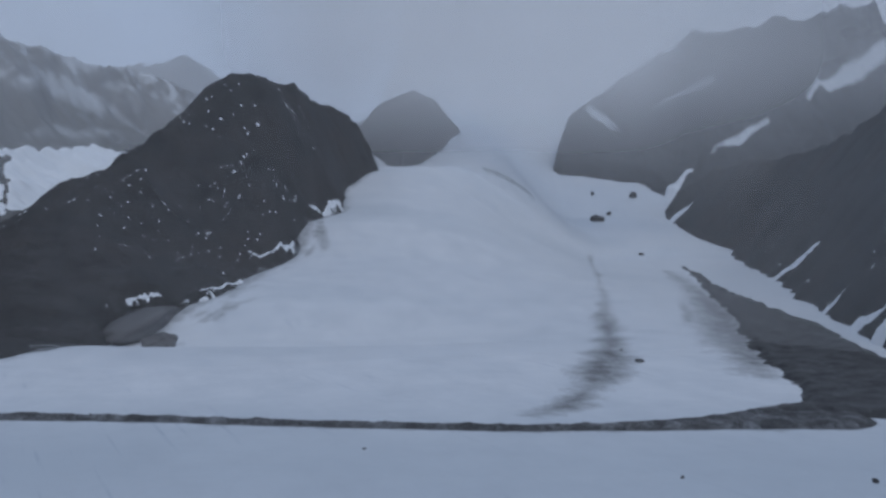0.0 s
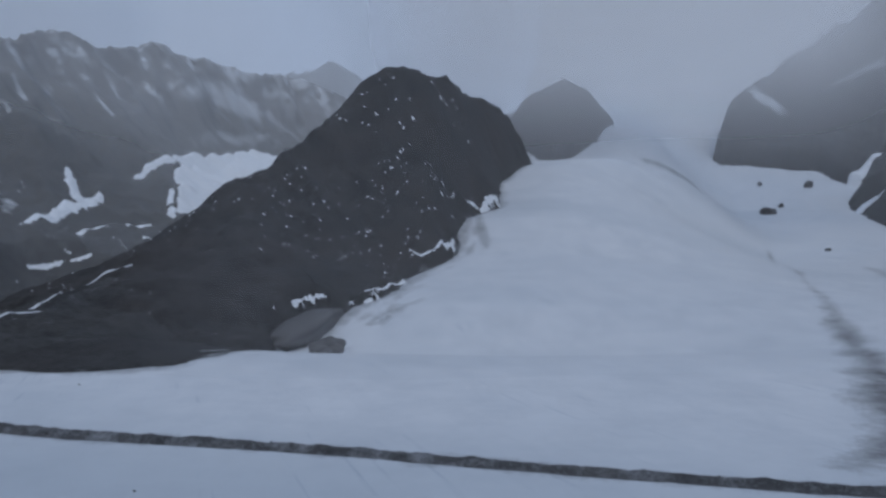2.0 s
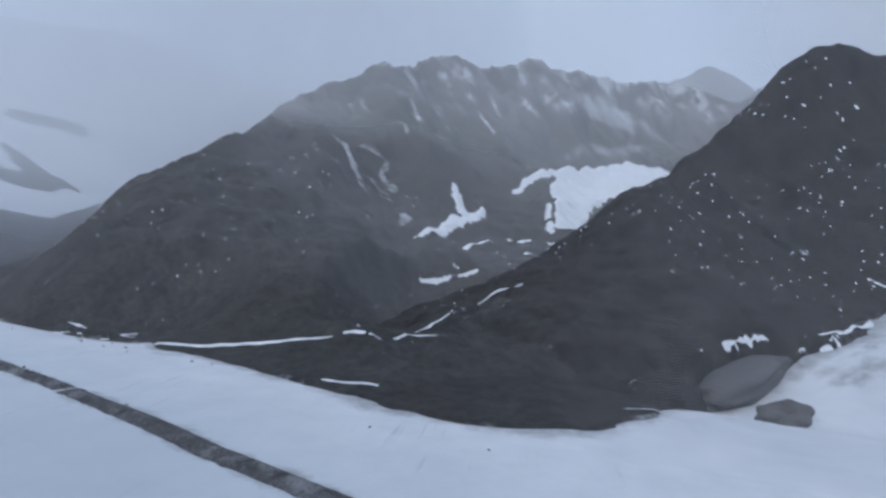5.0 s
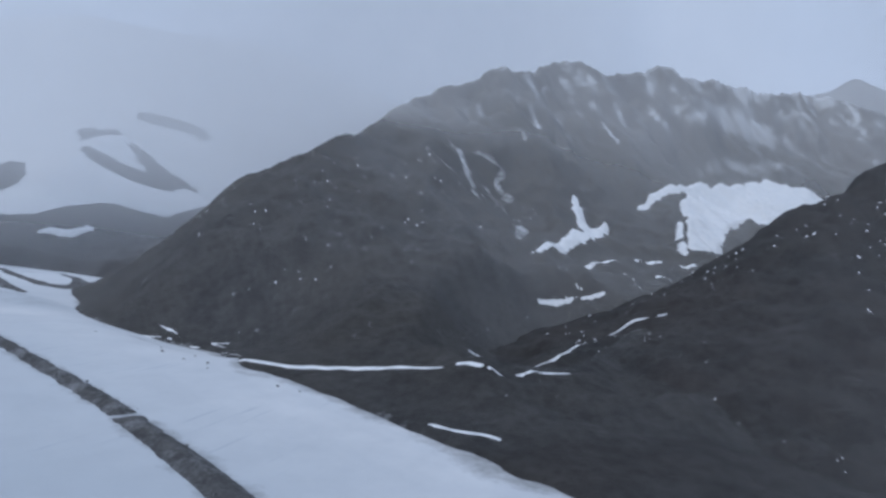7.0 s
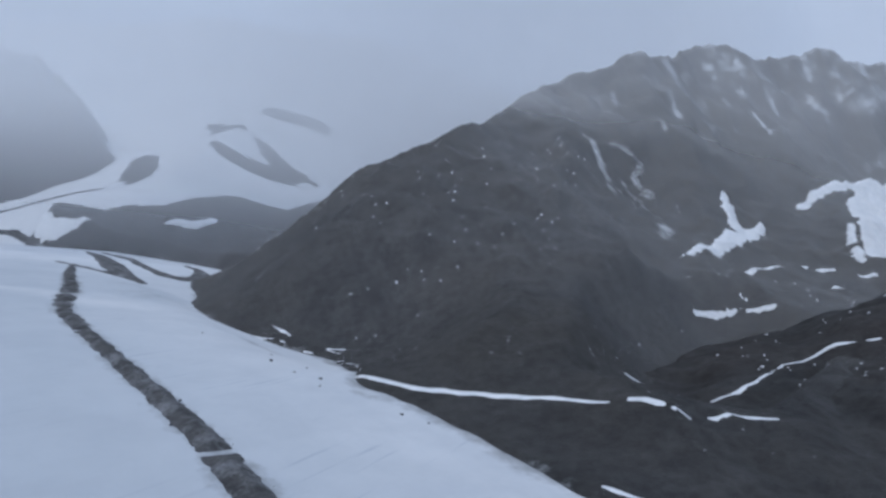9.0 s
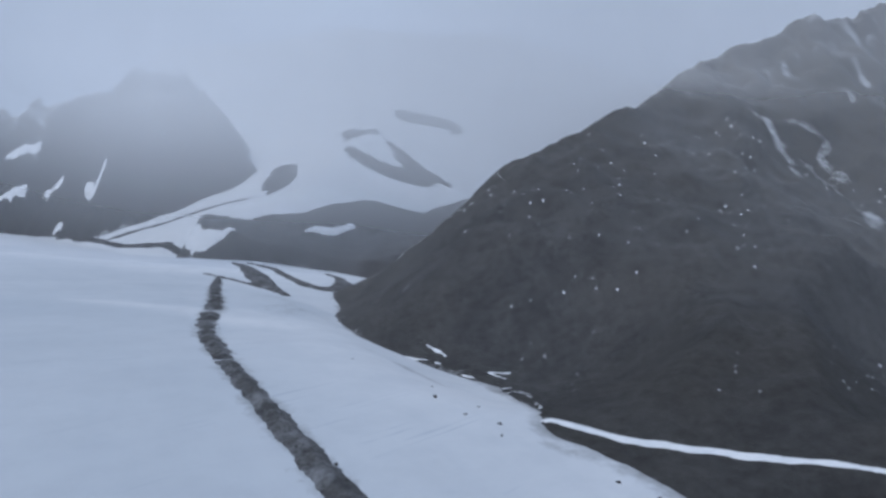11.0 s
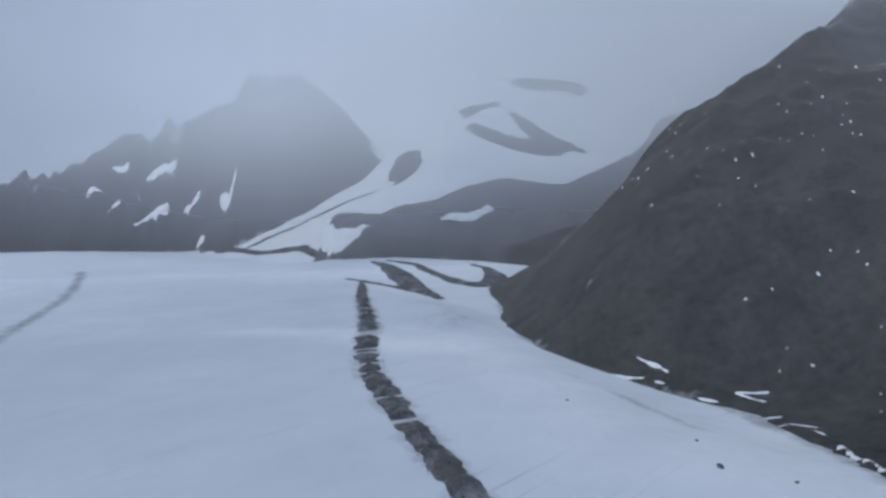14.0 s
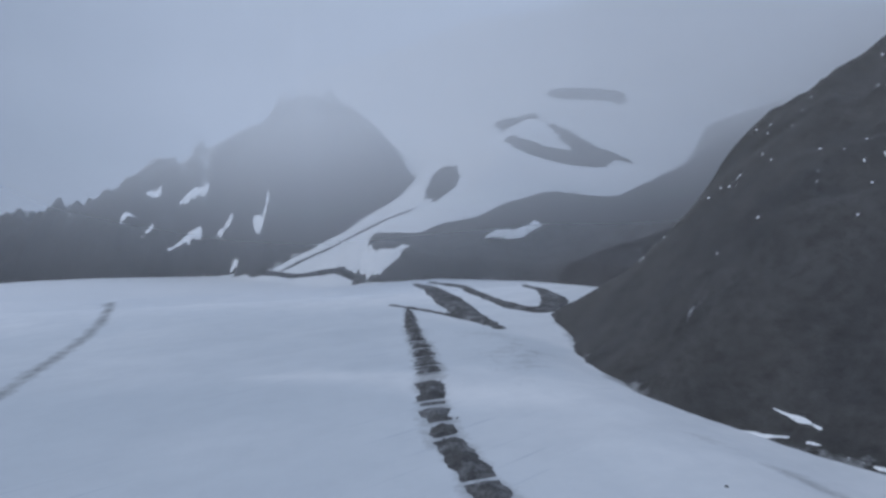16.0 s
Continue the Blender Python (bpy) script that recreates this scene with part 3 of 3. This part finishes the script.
# ---------------------------------------------------------------- moraines
def heap(name, lines, label, category, mat, land, step, height, ragged=2.5, grain=7.0, seed=5, cuts=(), parent=None):
    """A low heap of loose stuff or snow lying along chains of (x, y, half width) on a surface."""
    p = [q for line in lines for q in line]
    xs = np.arange(min(q[0] - q[2] for q in p) - 8, max(q[0] + q[2] for q in p) + 8, step)
    ys = np.arange(min(q[1] - q[2] for q in p) - 8, max(q[1] + q[2] for q in p) + 8, step)
    x, y = np.meshgrid(xs, ys)
    s = np.max([stroke(x, y, line) for line in lines], 0)
    calm = 1 - 0.7 * smooth(-480, -260, x) if cuts else 1.0
    s = s + calm * (ragged * fbm(x, y, grain, 4, seed, 0.65) + 0.6 * ragged * fbm(x, y, grain * 4, 2, seed + 3))
    if cuts:
        s = s + 3.0 * smooth(-520, -760, x) * (vnoise((x + 0.12 * y) / 3.2, y * 0.03, seed + 21) - 0.6)
    for at, gap in cuts:
        s = np.minimum(s, np.abs(x - at + 0.12 * (y - 210) + 1.2 * fbm(x, y, 9, 2, seed + 11)) - gap)
    lump = 1 + 0.6 * fbm(x, y, grain * 0.8, 3, seed + 7)
    z = np.maximum(land(x, y), np.mean([land(x + i, y + j) for i in (-2.4, 0, 2.4) for j in (-2.4, 0, 2.4)], 0) if parent else -1e9) + np.where(s > 0, height * smooth(0, 5, s) * lump + 0.08 * np.minimum(s, 4), 0.5 * s)
    ob = sheet(name, xs, ys, z, s > -1.6 * step, mat)
    ob.parent = parent
    return tagged(ob, label, category)


CUTS = [(-414, 1.3), (-569, 1.6), (-596, 0.9), (-637, 2.0), (-653, 2.2), (-675, 3.0), (-684, 1.6), (-722, 7.0)]
CUTS += [(-732 - 8.5 * k, 0.9 + 0.5 * (k % 3)) for k in range(17)]
medial = heap("medial_moraine", [BAND], "dark rubble band running along the snowy glacier", "moraine", RUBBLE, ICE, 0.9, 1.4, 1.6, 6, 5, CUTS)
heap("side_moraine", [[(118, 256, 6), (158, 270, 23), (184, 312, 34), (202, 400, 31), (230, 530, 24), (254, 650, 17), (284, 800, 9), (345, 1050, 4), (400, 1290, 1)]], "grey rubble slope curving in beside the mountain wall", "moraine", SCREE, ICE, 2.0, 2.2, 7, 16, 9)
heap("looped_moraine", [[(-1036, 217, 1.5), (-1005, 229, 3), (-960, 245, 4), (-900, 266, 6), (-860, 275, 3)], [(-1200, 254, 4), (-1139, 267, 9), (-1040, 268, 12), (-930, 266, 11), (-858, 273, 4)],
                        [(-1200, 272, 4), (-1135, 299, 5), (-1018, 302, 6), (-950, 310, 8), (-925, 320, 11), (-950, 338, 12), (-1000, 352, 10), (-1060, 360, 6), (-1105, 355, 3)]],
     "looping dark rubble bands on the far glacier ice", "moraine", RUBBLE, ICE, 2.0, 1.5, 2.4, 10, 13)
heap("tongue_moraine", [[(-1800, 52, 4), (-1765, 120, 7), (-1735, 176, 8), (-1700, 226, 7), (-1672, 266, 5), (-1620, 300, 2)]], "dark thin rubble line down the far ice tongue", "moraine", ROCK_C, ICE, 2.6, 1.5, 4, 14, 37)
heap("fringe_moraine", [[(-1850, 20, 8), (-1700, 100, 7), (-1540, 170, 6), (-1460, 186, 5), (-1405, 194, 4)]], "dark rubble fringe in front of the far ice tongue", "moraine", ROCK_C, ICE, 2.4, 1.5, 3, 16, 39)


# ---------------------------------------------------------------- stones
def stone_mesh(name, seed, flat, mat, detail=2, rough=0.35):
    """A broken stone about one metre across, its foot at the middle."""
    bm = bmesh.new()
    bmesh.ops.create_icosphere(bm, subdivisions=detail, radius=0.5)
    for v in bm.verts:
        p = v.co * 1.6 + Vector((seed * 3.1, seed * 1.7, 0))
        k = 1 + rough * noise.noise(p) * 1.6 + rough * 0.5 * noise.noise(p * 2.7)
        v.co = Vector((v.co.x * k, v.co.y * k * (0.75 + 0.1 * (seed % 3)), v.co.z * k * flat))
    me = bpy.data.meshes.new(name)
    bm.to_mesh(me)
    bm.free()
    me.materials.append(mat)
    return me


STONES = [stone_mesh("stone", k, 0.6 + 0.1 * k, RUBBLE, 1, 0.45) for k in range(4)]
rng = random.Random(7)
for k in range(170):
    a = rng.random() ** 0.8 * (len(BAND) - 4)
    (x0, y0, w0), (x1, y1, w1) = BAND[int(a) + 2], BAND[int(a) + 3]
    t = a % 1
    x, y, w = x0 + (x1 - x0) * t, y0 + (y1 - y0) * t, (w0 + (w1 - w0) * t)
    x, y = x + rng.uniform(-3, 3), y + rng.gauss(0, 0.5) * w
    size = 0.5 + 1.0 * rng.random() ** 3
    ob = new("stone", STONES[k % 4])
    ob.matrix_basis = pose(x, y, float(ICE(np.array(x), np.array(y))) + 0.9 + 0.1 * size, rng.uniform(-20, 20), rng.uniform(-20, 20), rng.uniform(0, 360)) @ Matrix.Scale(size, 4)
    ob.parent = medial

OUTCROP = rock_material("snowy_outcrop", (0.036, 0.037, 0.04), (0.10, 0.099, 0.098), (0.08, 0.074, 0.072), 0.10, -80, -60)

PALE_STONE = rock_material("pale_stone", (0.07, 0.071, 0.075), (0.19, 0.188, 0.188), (0.14, 0.134, 0.132), 0.15, -80, -60)


def boulder(x, y, wide, deep, high, label, seed, turn=0.0, land=ICE, mat=OUTCROP, sink=0.25):
    ob = new("boulder", stone_mesh("boulder", seed, 1.0, mat, 4, 0.42))
    z = float(land(np.array(x, float), np.array(y, float)))
    ob.matrix_basis = pose(x, y, z + high * (0.5 - sink), 0, 0, turn) @ Matrix.Diagonal((wide, deep, high, 1))
    return tagged(ob, label, "boulder", "boulders on the snow")


hump = boulder(-246, 514, 74, 27, 19, "long rounded grey rock hump at the foot of the spur", 8, mat=PALE_STONE)
hump.name, hump.matrix_basis = "rock_hump", pose(-246, 514, -7, 0, -15, 66) @ Matrix.Diagonal((74, 27, 19, 1))
boulder(-215, 476, 23, 14, 14, "grey snow-dusted boulder lying below the spur", 1, 10, mat=PALE_STONE, sink=0.2)
boulder(-210, 462, 9, 6, 4, "low grey stone sticking out of the snow", 3, 30, mat=PALE_STONE)
boulder(-226, 480, 9, 6, 4, "low grey stone leaning on the larger boulder", 12, 30, mat=PALE_STONE)
boulder(372, 1967, 36, 24, 22, "dark rock tooth in the upper snowfield", 4, 20)
boulder(422, 2057, 16, 13, 11, "small dark rock in the upper snowfield", 5, 50)
boulder(517, 2159, 26, 18, 22, "dark rock on the steep upper snow", 6, 0)
boulder(396, 2177, 16, 14, 12, "small dark rock on the steep upper snow", 7, 80)
boulder(95, 367, 5, 3, 2.2, "dark stone lying on the side glacier", 8, 15, mat=RUBBLE)
boulder(93, 404, 3.4, 2, 1.6, "dark stone on the dusty side glacier", 9, 75, mat=RUBBLE)
boulder(381, 1512, 12, 8, 6, "low dark rock in the side snowfield", 10, 30)
for k, (x, y, size) in enumerate(((-518, 278, 2.4), (-486, 288, 2.2), (-497, 281, 1.6), (-507, 290, 1.5), (-476, 284, 1.4), (-540, 285, 1.3), (-440, 300, 1.8), (-430, 305, 1.2), (-300, 290, 1.6), (-255, 300, 1.4),
                                  (-30, 205, 1.5), (60, 180, 1.8), (110, 178, 2.6), (140, 170, 1.6), (-150, 196, 1.2), (-575, 262, 1.4))):
    boulder(x, y, size * 0.8, size * 0.56, size * 0.42, "small dark stone lying loose on the snow", 20 + k, 37 * k, mat=RUBBLE)


# ---------------------------------------------------------------- snow lying on the rock
def snow_patch(parent, land, *lines, height=1.4, step=2.2, ragged=2.0, grain=12.0, seed=3):
    return heap("snow_patch", list(lines), "", "", PATCH, land, step, height + (1.2 if land is SPUR else 0.3), ragged, grain, seed, (), parent)


snow_patch(massif, MASSIF, [(-600, 900, 12), (-640, 985, 20), (-700, 1090, 34), (-715, 1200, 45), (-690, 1330, 60), (-640, 1400, 60)], height=2.5, step=3, ragged=9, grain=30)
snow_patch(massif, MASSIF, [(-742, 992, 4), (-753, 1050, 7), (-757, 1120, 9), (-757, 1200, 12)], height=2.5, step=3, ragged=3)
snow_patch(massif, MASSIF, [(-617, 640, 2), (-619, 664, 4), (-634, 712, 7), (-668, 790, 10), (-695, 838, 9), (-702, 866, 4)], [(-690, 812, 10), (-722, 836, 8), (-752, 864, 3)], height=1.2, step=1.6, ragged=2.4, grain=16)
for line in ([(-604, 712, 2.5), (-600, 730, 2), (-592, 745, 1.5)], [(-604, 788, 2), (-600, 806, 3), (-596, 823, 2)], [(-553, 752, 2), (-548, 766, 1.5)], [(-557, 590, 1.2), (-552, 604, 2), (-546, 618, 0.9)], [(-541, 624, 0.7), (-535, 630, 1.2), (-528, 636, 0.7)],
             [(-590, 848, 4), (-580, 862, 3)], 
             [(-605, 880, 6), (-620, 905, 6)], [(-640, 930, 5), (-668, 975, 4)], [(-467, 433, 1.2), (-465, 440, 1.2)]):
    snow_patch(massif, MASSIF, line, step=1.1, ragged=1.0, grain=7, height=0.6)
snow_patch(massif, MASSIF, [(-494, 301, 1.0), (-478, 307, 2.0), (-457, 319, 1.8), (-432, 337, 1.4), (-416, 348, 1.1), (-398, 356, 0.7)], height=0.8, step=1.0, ragged=0.5)
snow_patch(massif, MASSIF, [(-394, 359, 1.1), (-384, 363, 1.1)], [(-380, 364, 1.2), (-377, 367, 0.9)], height=1.4, step=0.8, ragged=0.4)
snow_patch(massif, MASSIF, [(-377, 379, 0.8), (-372, 392, 1.2), (-370, 402, 0.7)], height=1.4, step=0.8, ragged=0.5)
snow_patch(massif, MASSIF, [(-366, 322, 0.8), (-352, 327, 1.5), (-340, 331, 1.2)], height=1.0, step=0.8, ragged=0.5)
for line in ([(-652, 300, 0.5), (-640, 310, 1.0), (-622, 321, 0.7)], [(-643, 320, 0.5), (-634, 323, 1.0), (-627, 325, 0.6)], [(-614, 324, 0.5), (-606, 327, 1.0), (-600, 330, 0.6)], [(-600, 338, 1.2), (-594, 346, 0.5)], [(-600, 338, 1.2), (-588, 342, 0.6)],
             [(-582, 335, 0.4), (-576, 338, 0.7)], [(-572, 333, 0.5), (-567, 337, 1.1), (-561, 340, 0.5)], [(-560, 338, 0.4), (-552, 337, 0.6)], [(-545, 334, 0.5), (-530, 327, 1.0), (-512, 318, 0.5)]):
    snow_patch(massif, MASSIF, [(x, y - 1.5, 0.7 * w) for x, y, w in line], height=0.4, step=0.7, ragged=0.5, grain=5)
snow_patch(massif, lambda x, y: np.maximum(MASSIF(x, y), SPUR(x, y)), [(-421, 437, 0.6), (-419, 449, 1.2), (-421, 472, 1.4), (-436, 506, 1.2), (-426, 523, 1.5), (-408, 537, 0.6)], height=0.8, step=1.2, ragged=1.2, grain=8)
snow_patch(spur, SPUR, [(-219, 695, 0.5), (-207, 692, 1.3), (-198, 707, 1.4), (-190, 763, 1.2)], height=0.5, step=0.9, ragged=0.3)
snow_patch(spur, SPUR, [(-195, 855, 0.6), (-190, 873, 1.4), (-181, 924, 2.4), (-170, 965, 2.4)], height=0.6, step=1.0, ragged=0.5)
snow_patch(spur, SPUR, [(-264, 486, 0.35), (-260, 491, 0.6), (-258, 496, 0.35)], height=0.5, step=0.8, ragged=0.5)
snow_patch(spur, SPUR, [(-220, 556, 0.8), (-214, 586, 1.3), (-208, 620, 1.3), (-202, 660, 0.7)], height=0.5, step=0.9, ragged=0.5)
snow_patch(spur, SPUR, [(-256, 513, 0.2), (-251, 522, 0.45), (-246, 531, 0.4), (-240, 537, 0.2)], height=0.2, step=0.5, ragged=0.25)
snow_patch(spur, SPUR, [(-230, 556, 0.4), (-224, 567, 0.8), (-213, 593, 0.6)], height=0.4, step=0.8, ragged=0.5)
snow_patch(spur, SPUR, [(-251, 383, 0.5), (-244, 413, 0.7)], height=1.0, step=0.8, ragged=0.5, grain=6)
snow_patch(rock_wall, WALL, [(392, 935, 12), (408, 910, 8), (422, 884, 4.5), (438, 856, 0.8)], [(408, 912, 5), (430, 905, 1)], height=3, step=1.8, ragged=1.8, grain=14)
snow_patch(rock_wall, WALL, [(276, 580, 8), (288, 568, 5), (296, 560, 3), (305, 556, 0.6)], [(290, 566, 2), (300, 572, 0.8)], height=2.5, step=1.5, ragged=1.4, grain=10)
snow_patch(rock_wall, WALL, [(572, 1945, 16), (592, 1937, 9), (624, 1926, 1.5)], height=6, step=4, ragged=3, grain=30)
snow_patch(rock_wall, WALL, [(262, 470, 9), (268, 455, 4), (274, 446, 1)], [(252, 420, 8), (262, 405, 3)], height=3, step=2, ragged=2, grain=10)
snow_patch(far_wall, FAR_WALL, [(606, 2126, 26), (630, 2155, 18), (659, 2180, 10), (729, 2238, 1.5)], height=6, step=4, ragged=4, grain=40)
for line in ([(-2135, -226, 1.5), (-2138, -185, 4), (-2136, -152, 6)], [(-2172, -302, 1.5), (-2180, -272, 4)], [(-2112, -106, 3), (-2082, -73, 7)], [(-1957, -6, 1.5), (-1912, 14, 7), (-1930, 26, 4), (-1945, 30, 1)],
             [(-2218, -346, 6), (-2207, -316, 2)], [(-2200, -205, 3), (-2182, -140, 8)], [(-1799, 216, 6), (-1809, 228, 2)], [(-2239, -291, 3), (-2231, -259, 5)], [(-1990, -60, 4), (-1978, -48, 3)], [(-1840, 30, 3), (-1815, 60, 4)]):
    snow_patch(far_peak, FAR_PEAK, line, height=4, step=2.5, ragged=3, grain=22)
snow_patch(hill, HILL, [(-1255, 352, 4), (-1240, 385, 9), (-1252, 410, 8)], height=4, step=2.5, ragged=4, grain=18)
snow_patch(hill, HILL, [(-1386, 197, 8), (-1368, 205, 9), (-1350, 214, 8), (-1335, 228, 8), (-1320, 246, 6), (-1312, 262, 3)], height=3, step=2.0, ragged=3, grain=18)


def flecks(parent, land, count, area, seed, size=1.0):
    """Small white specks scattered over a rock face, past counting, imitating drops on the aircraft's window."""
    r = np.random.RandomState(seed)
    verts, faces = [], []
    x0, x1, y0, y1 = area
    while len(faces) < count:
        x, y = r.uniform(x0, x1), r.uniform(y0, y1)
        if vnoise(np.array(x / 60), np.array(y / 60), seed) < 0.42 or float(land(np.array(x), np.array(y))) < float(ICE(np.array(x), np.array(y))) + 6:
            continue
        # larger with distance from the camera's path, so all look alike in its view
        k = size * min(1.3, math.hypot(x + 250, y - 150) / 520)
        a, b, turn = k * (0.4 + 0.8 * r.rand() ** 2), k * (0.38 + 0.35 * r.rand()), r.rand() * 6.3
        base, ring = len(verts), []
        for k in range(7):
            q = turn + k * 0.897
            d = 1 + 0.35 * r.randn() * 0.6
            px, py = x + a * d * math.cos(q), y + b * d * math.sin(q)
            verts.append((px, py, float(land(np.array(px), np.array(py))) + 0.25))
            ring.append(base + k)
        verts.append((x, y, float(land(np.array(x), np.array(y))) + 0.25 + 1.1 * min(a, b)))
        faces.append([(ring[k], ring[(k + 1) % 7], base + 7) for k in range(7)])
    me = bpy.data.meshes.new("white_flecks")
    me.from_pydata(verts, [], [f for group in faces for f in group])
    me.materials.append(PATCH)
    ob = new("white_flecks", me)
    ob.parent = parent
    return tagged(ob, "scattered small white specks on dark rock, imitating window drops", kind="stuff")


# drops on the window, added here as white specks on the rock
flecks(spur, SPUR, 420, (-480, -200, 350, 1000), 5, 1.15)
flecks(massif, MASSIF, 330, (-840, -330, 350, 780), 6, 0.9)
flecks(rock_wall, WALL, 60, (270, 560, 400, 1500), 8)

# ---------------------------------------------------------------- rocks in the far snowfield
for line in ([(-1585, 352, 20), (-1640, 354, 28), (-1740, 374, 28), (-1835, 386, 18)], [(-1690, 512, 20), (-1640, 535, 32), (-1622, 575, 40), (-1625, 625, 34)], [(-1795, 614, 14), (-1715, 632, 28), (-1660, 645, 28), (-1606, 690, 14)],
             [(-2000, 560, 20), (-1900, 556, 30), (-1860, 590, 16)], [(-1980, 700, 34), (-1950, 790, 40), (-1905, 806, 18)]):
    heap("rock_outcrop", [line], "bare dark rock showing through the far snowfield", "outcrop", ROCK_C, ICE, 3.0, 2.5, 17, 26, 33)

# ---------------------------------------------------------------- mist and haze, put in as see-through sheets
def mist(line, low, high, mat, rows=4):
    """A hanging see-through sheet imitating thin cloud and haze, above a chain of (x, y, thickness from 0 to 1)."""
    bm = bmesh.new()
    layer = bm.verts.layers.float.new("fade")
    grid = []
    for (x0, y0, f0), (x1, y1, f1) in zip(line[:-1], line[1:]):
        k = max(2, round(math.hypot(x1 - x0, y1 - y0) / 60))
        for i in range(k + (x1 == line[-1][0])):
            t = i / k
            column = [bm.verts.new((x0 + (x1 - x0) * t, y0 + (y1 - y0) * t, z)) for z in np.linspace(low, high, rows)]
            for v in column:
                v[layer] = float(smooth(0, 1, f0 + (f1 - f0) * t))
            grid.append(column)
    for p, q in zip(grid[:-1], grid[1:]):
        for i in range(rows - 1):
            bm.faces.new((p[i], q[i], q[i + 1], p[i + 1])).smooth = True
    me = bpy.data.meshes.new("haze_sheet")
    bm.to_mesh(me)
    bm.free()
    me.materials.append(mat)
    return tagged(new("haze_sheet", me), "thin see-through sheet imitating haze and low cloud in the valley", "mist", "banks of mist", "stuff")


def haze_shell(land, most_at, mat, over=0.5):
    """A see-through shell just above a slope, lightening it like haze; most_at(x, y, z) tells how thick it is."""
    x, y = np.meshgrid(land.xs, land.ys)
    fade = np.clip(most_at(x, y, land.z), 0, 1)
    ob = sheet("haze_sheet", land.xs, land.ys, land.z + over, (fade > 0.005) & (land.z > ICE(x, y) - 3), mat, (("fade", fade),))
    return tagged(ob, "thin see-through shell over the slope that lightens it like haze", "mist", "banks of mist", "stuff")


NEAR_HAZE = mist_material("near_haze", -500, 60, 0.16, 300, 0.3)
VEIL = mist_material("veil_haze", -500, -400, 1.0, 260, 0.3)
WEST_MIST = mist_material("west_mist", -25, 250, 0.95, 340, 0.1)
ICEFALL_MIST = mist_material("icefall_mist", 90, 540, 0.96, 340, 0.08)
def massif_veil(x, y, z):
    """Haze put over the massif: thicker away from the camera's path and higher up, and a wisp on the shoulder."""
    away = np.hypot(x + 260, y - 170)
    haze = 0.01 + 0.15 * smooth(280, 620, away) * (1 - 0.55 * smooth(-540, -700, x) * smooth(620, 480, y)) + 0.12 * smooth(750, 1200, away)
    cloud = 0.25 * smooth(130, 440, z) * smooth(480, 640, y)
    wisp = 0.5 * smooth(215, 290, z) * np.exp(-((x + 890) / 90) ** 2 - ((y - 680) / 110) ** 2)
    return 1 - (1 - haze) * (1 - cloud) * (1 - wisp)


# distance haze painted on as a pale shell over each mountain
haze_shell(MASSIF, massif_veil, VEIL)
haze_shell(FAR_WALL, lambda x, y, z: 0.3 * smooth(430, 760, z), VEIL, 3.0)
haze_shell(WALL, lambda x, y, z: 0.22 * smooth(300, 440, z), VEIL, 3.0)
haze_shell(CLOUD_PEAK, lambda x, y, z: 0.5 + 0.0 * z, VEIL, 3.0)
haze_shell(HILL, lambda x, y, z: 0.10 + 0.2 * smooth(90, 220, z), VEIL, 2.0)
haze_shell(FAR_PEAK, lambda x, y, z: 0.04 + 0.36 * smooth(150, 400, z), VEIL, 3.0)
# added sheets that whiten what lies behind, placed to fit the camera's views
mist([(-310, 316, 0), (-200, 330, 0.42), (-100, 350, 0.46), (60, 390, 0.5), (180, 420, 1), (300, 300, 1), (700, -200, 1)], -60, 1400, NEAR_HAZE)
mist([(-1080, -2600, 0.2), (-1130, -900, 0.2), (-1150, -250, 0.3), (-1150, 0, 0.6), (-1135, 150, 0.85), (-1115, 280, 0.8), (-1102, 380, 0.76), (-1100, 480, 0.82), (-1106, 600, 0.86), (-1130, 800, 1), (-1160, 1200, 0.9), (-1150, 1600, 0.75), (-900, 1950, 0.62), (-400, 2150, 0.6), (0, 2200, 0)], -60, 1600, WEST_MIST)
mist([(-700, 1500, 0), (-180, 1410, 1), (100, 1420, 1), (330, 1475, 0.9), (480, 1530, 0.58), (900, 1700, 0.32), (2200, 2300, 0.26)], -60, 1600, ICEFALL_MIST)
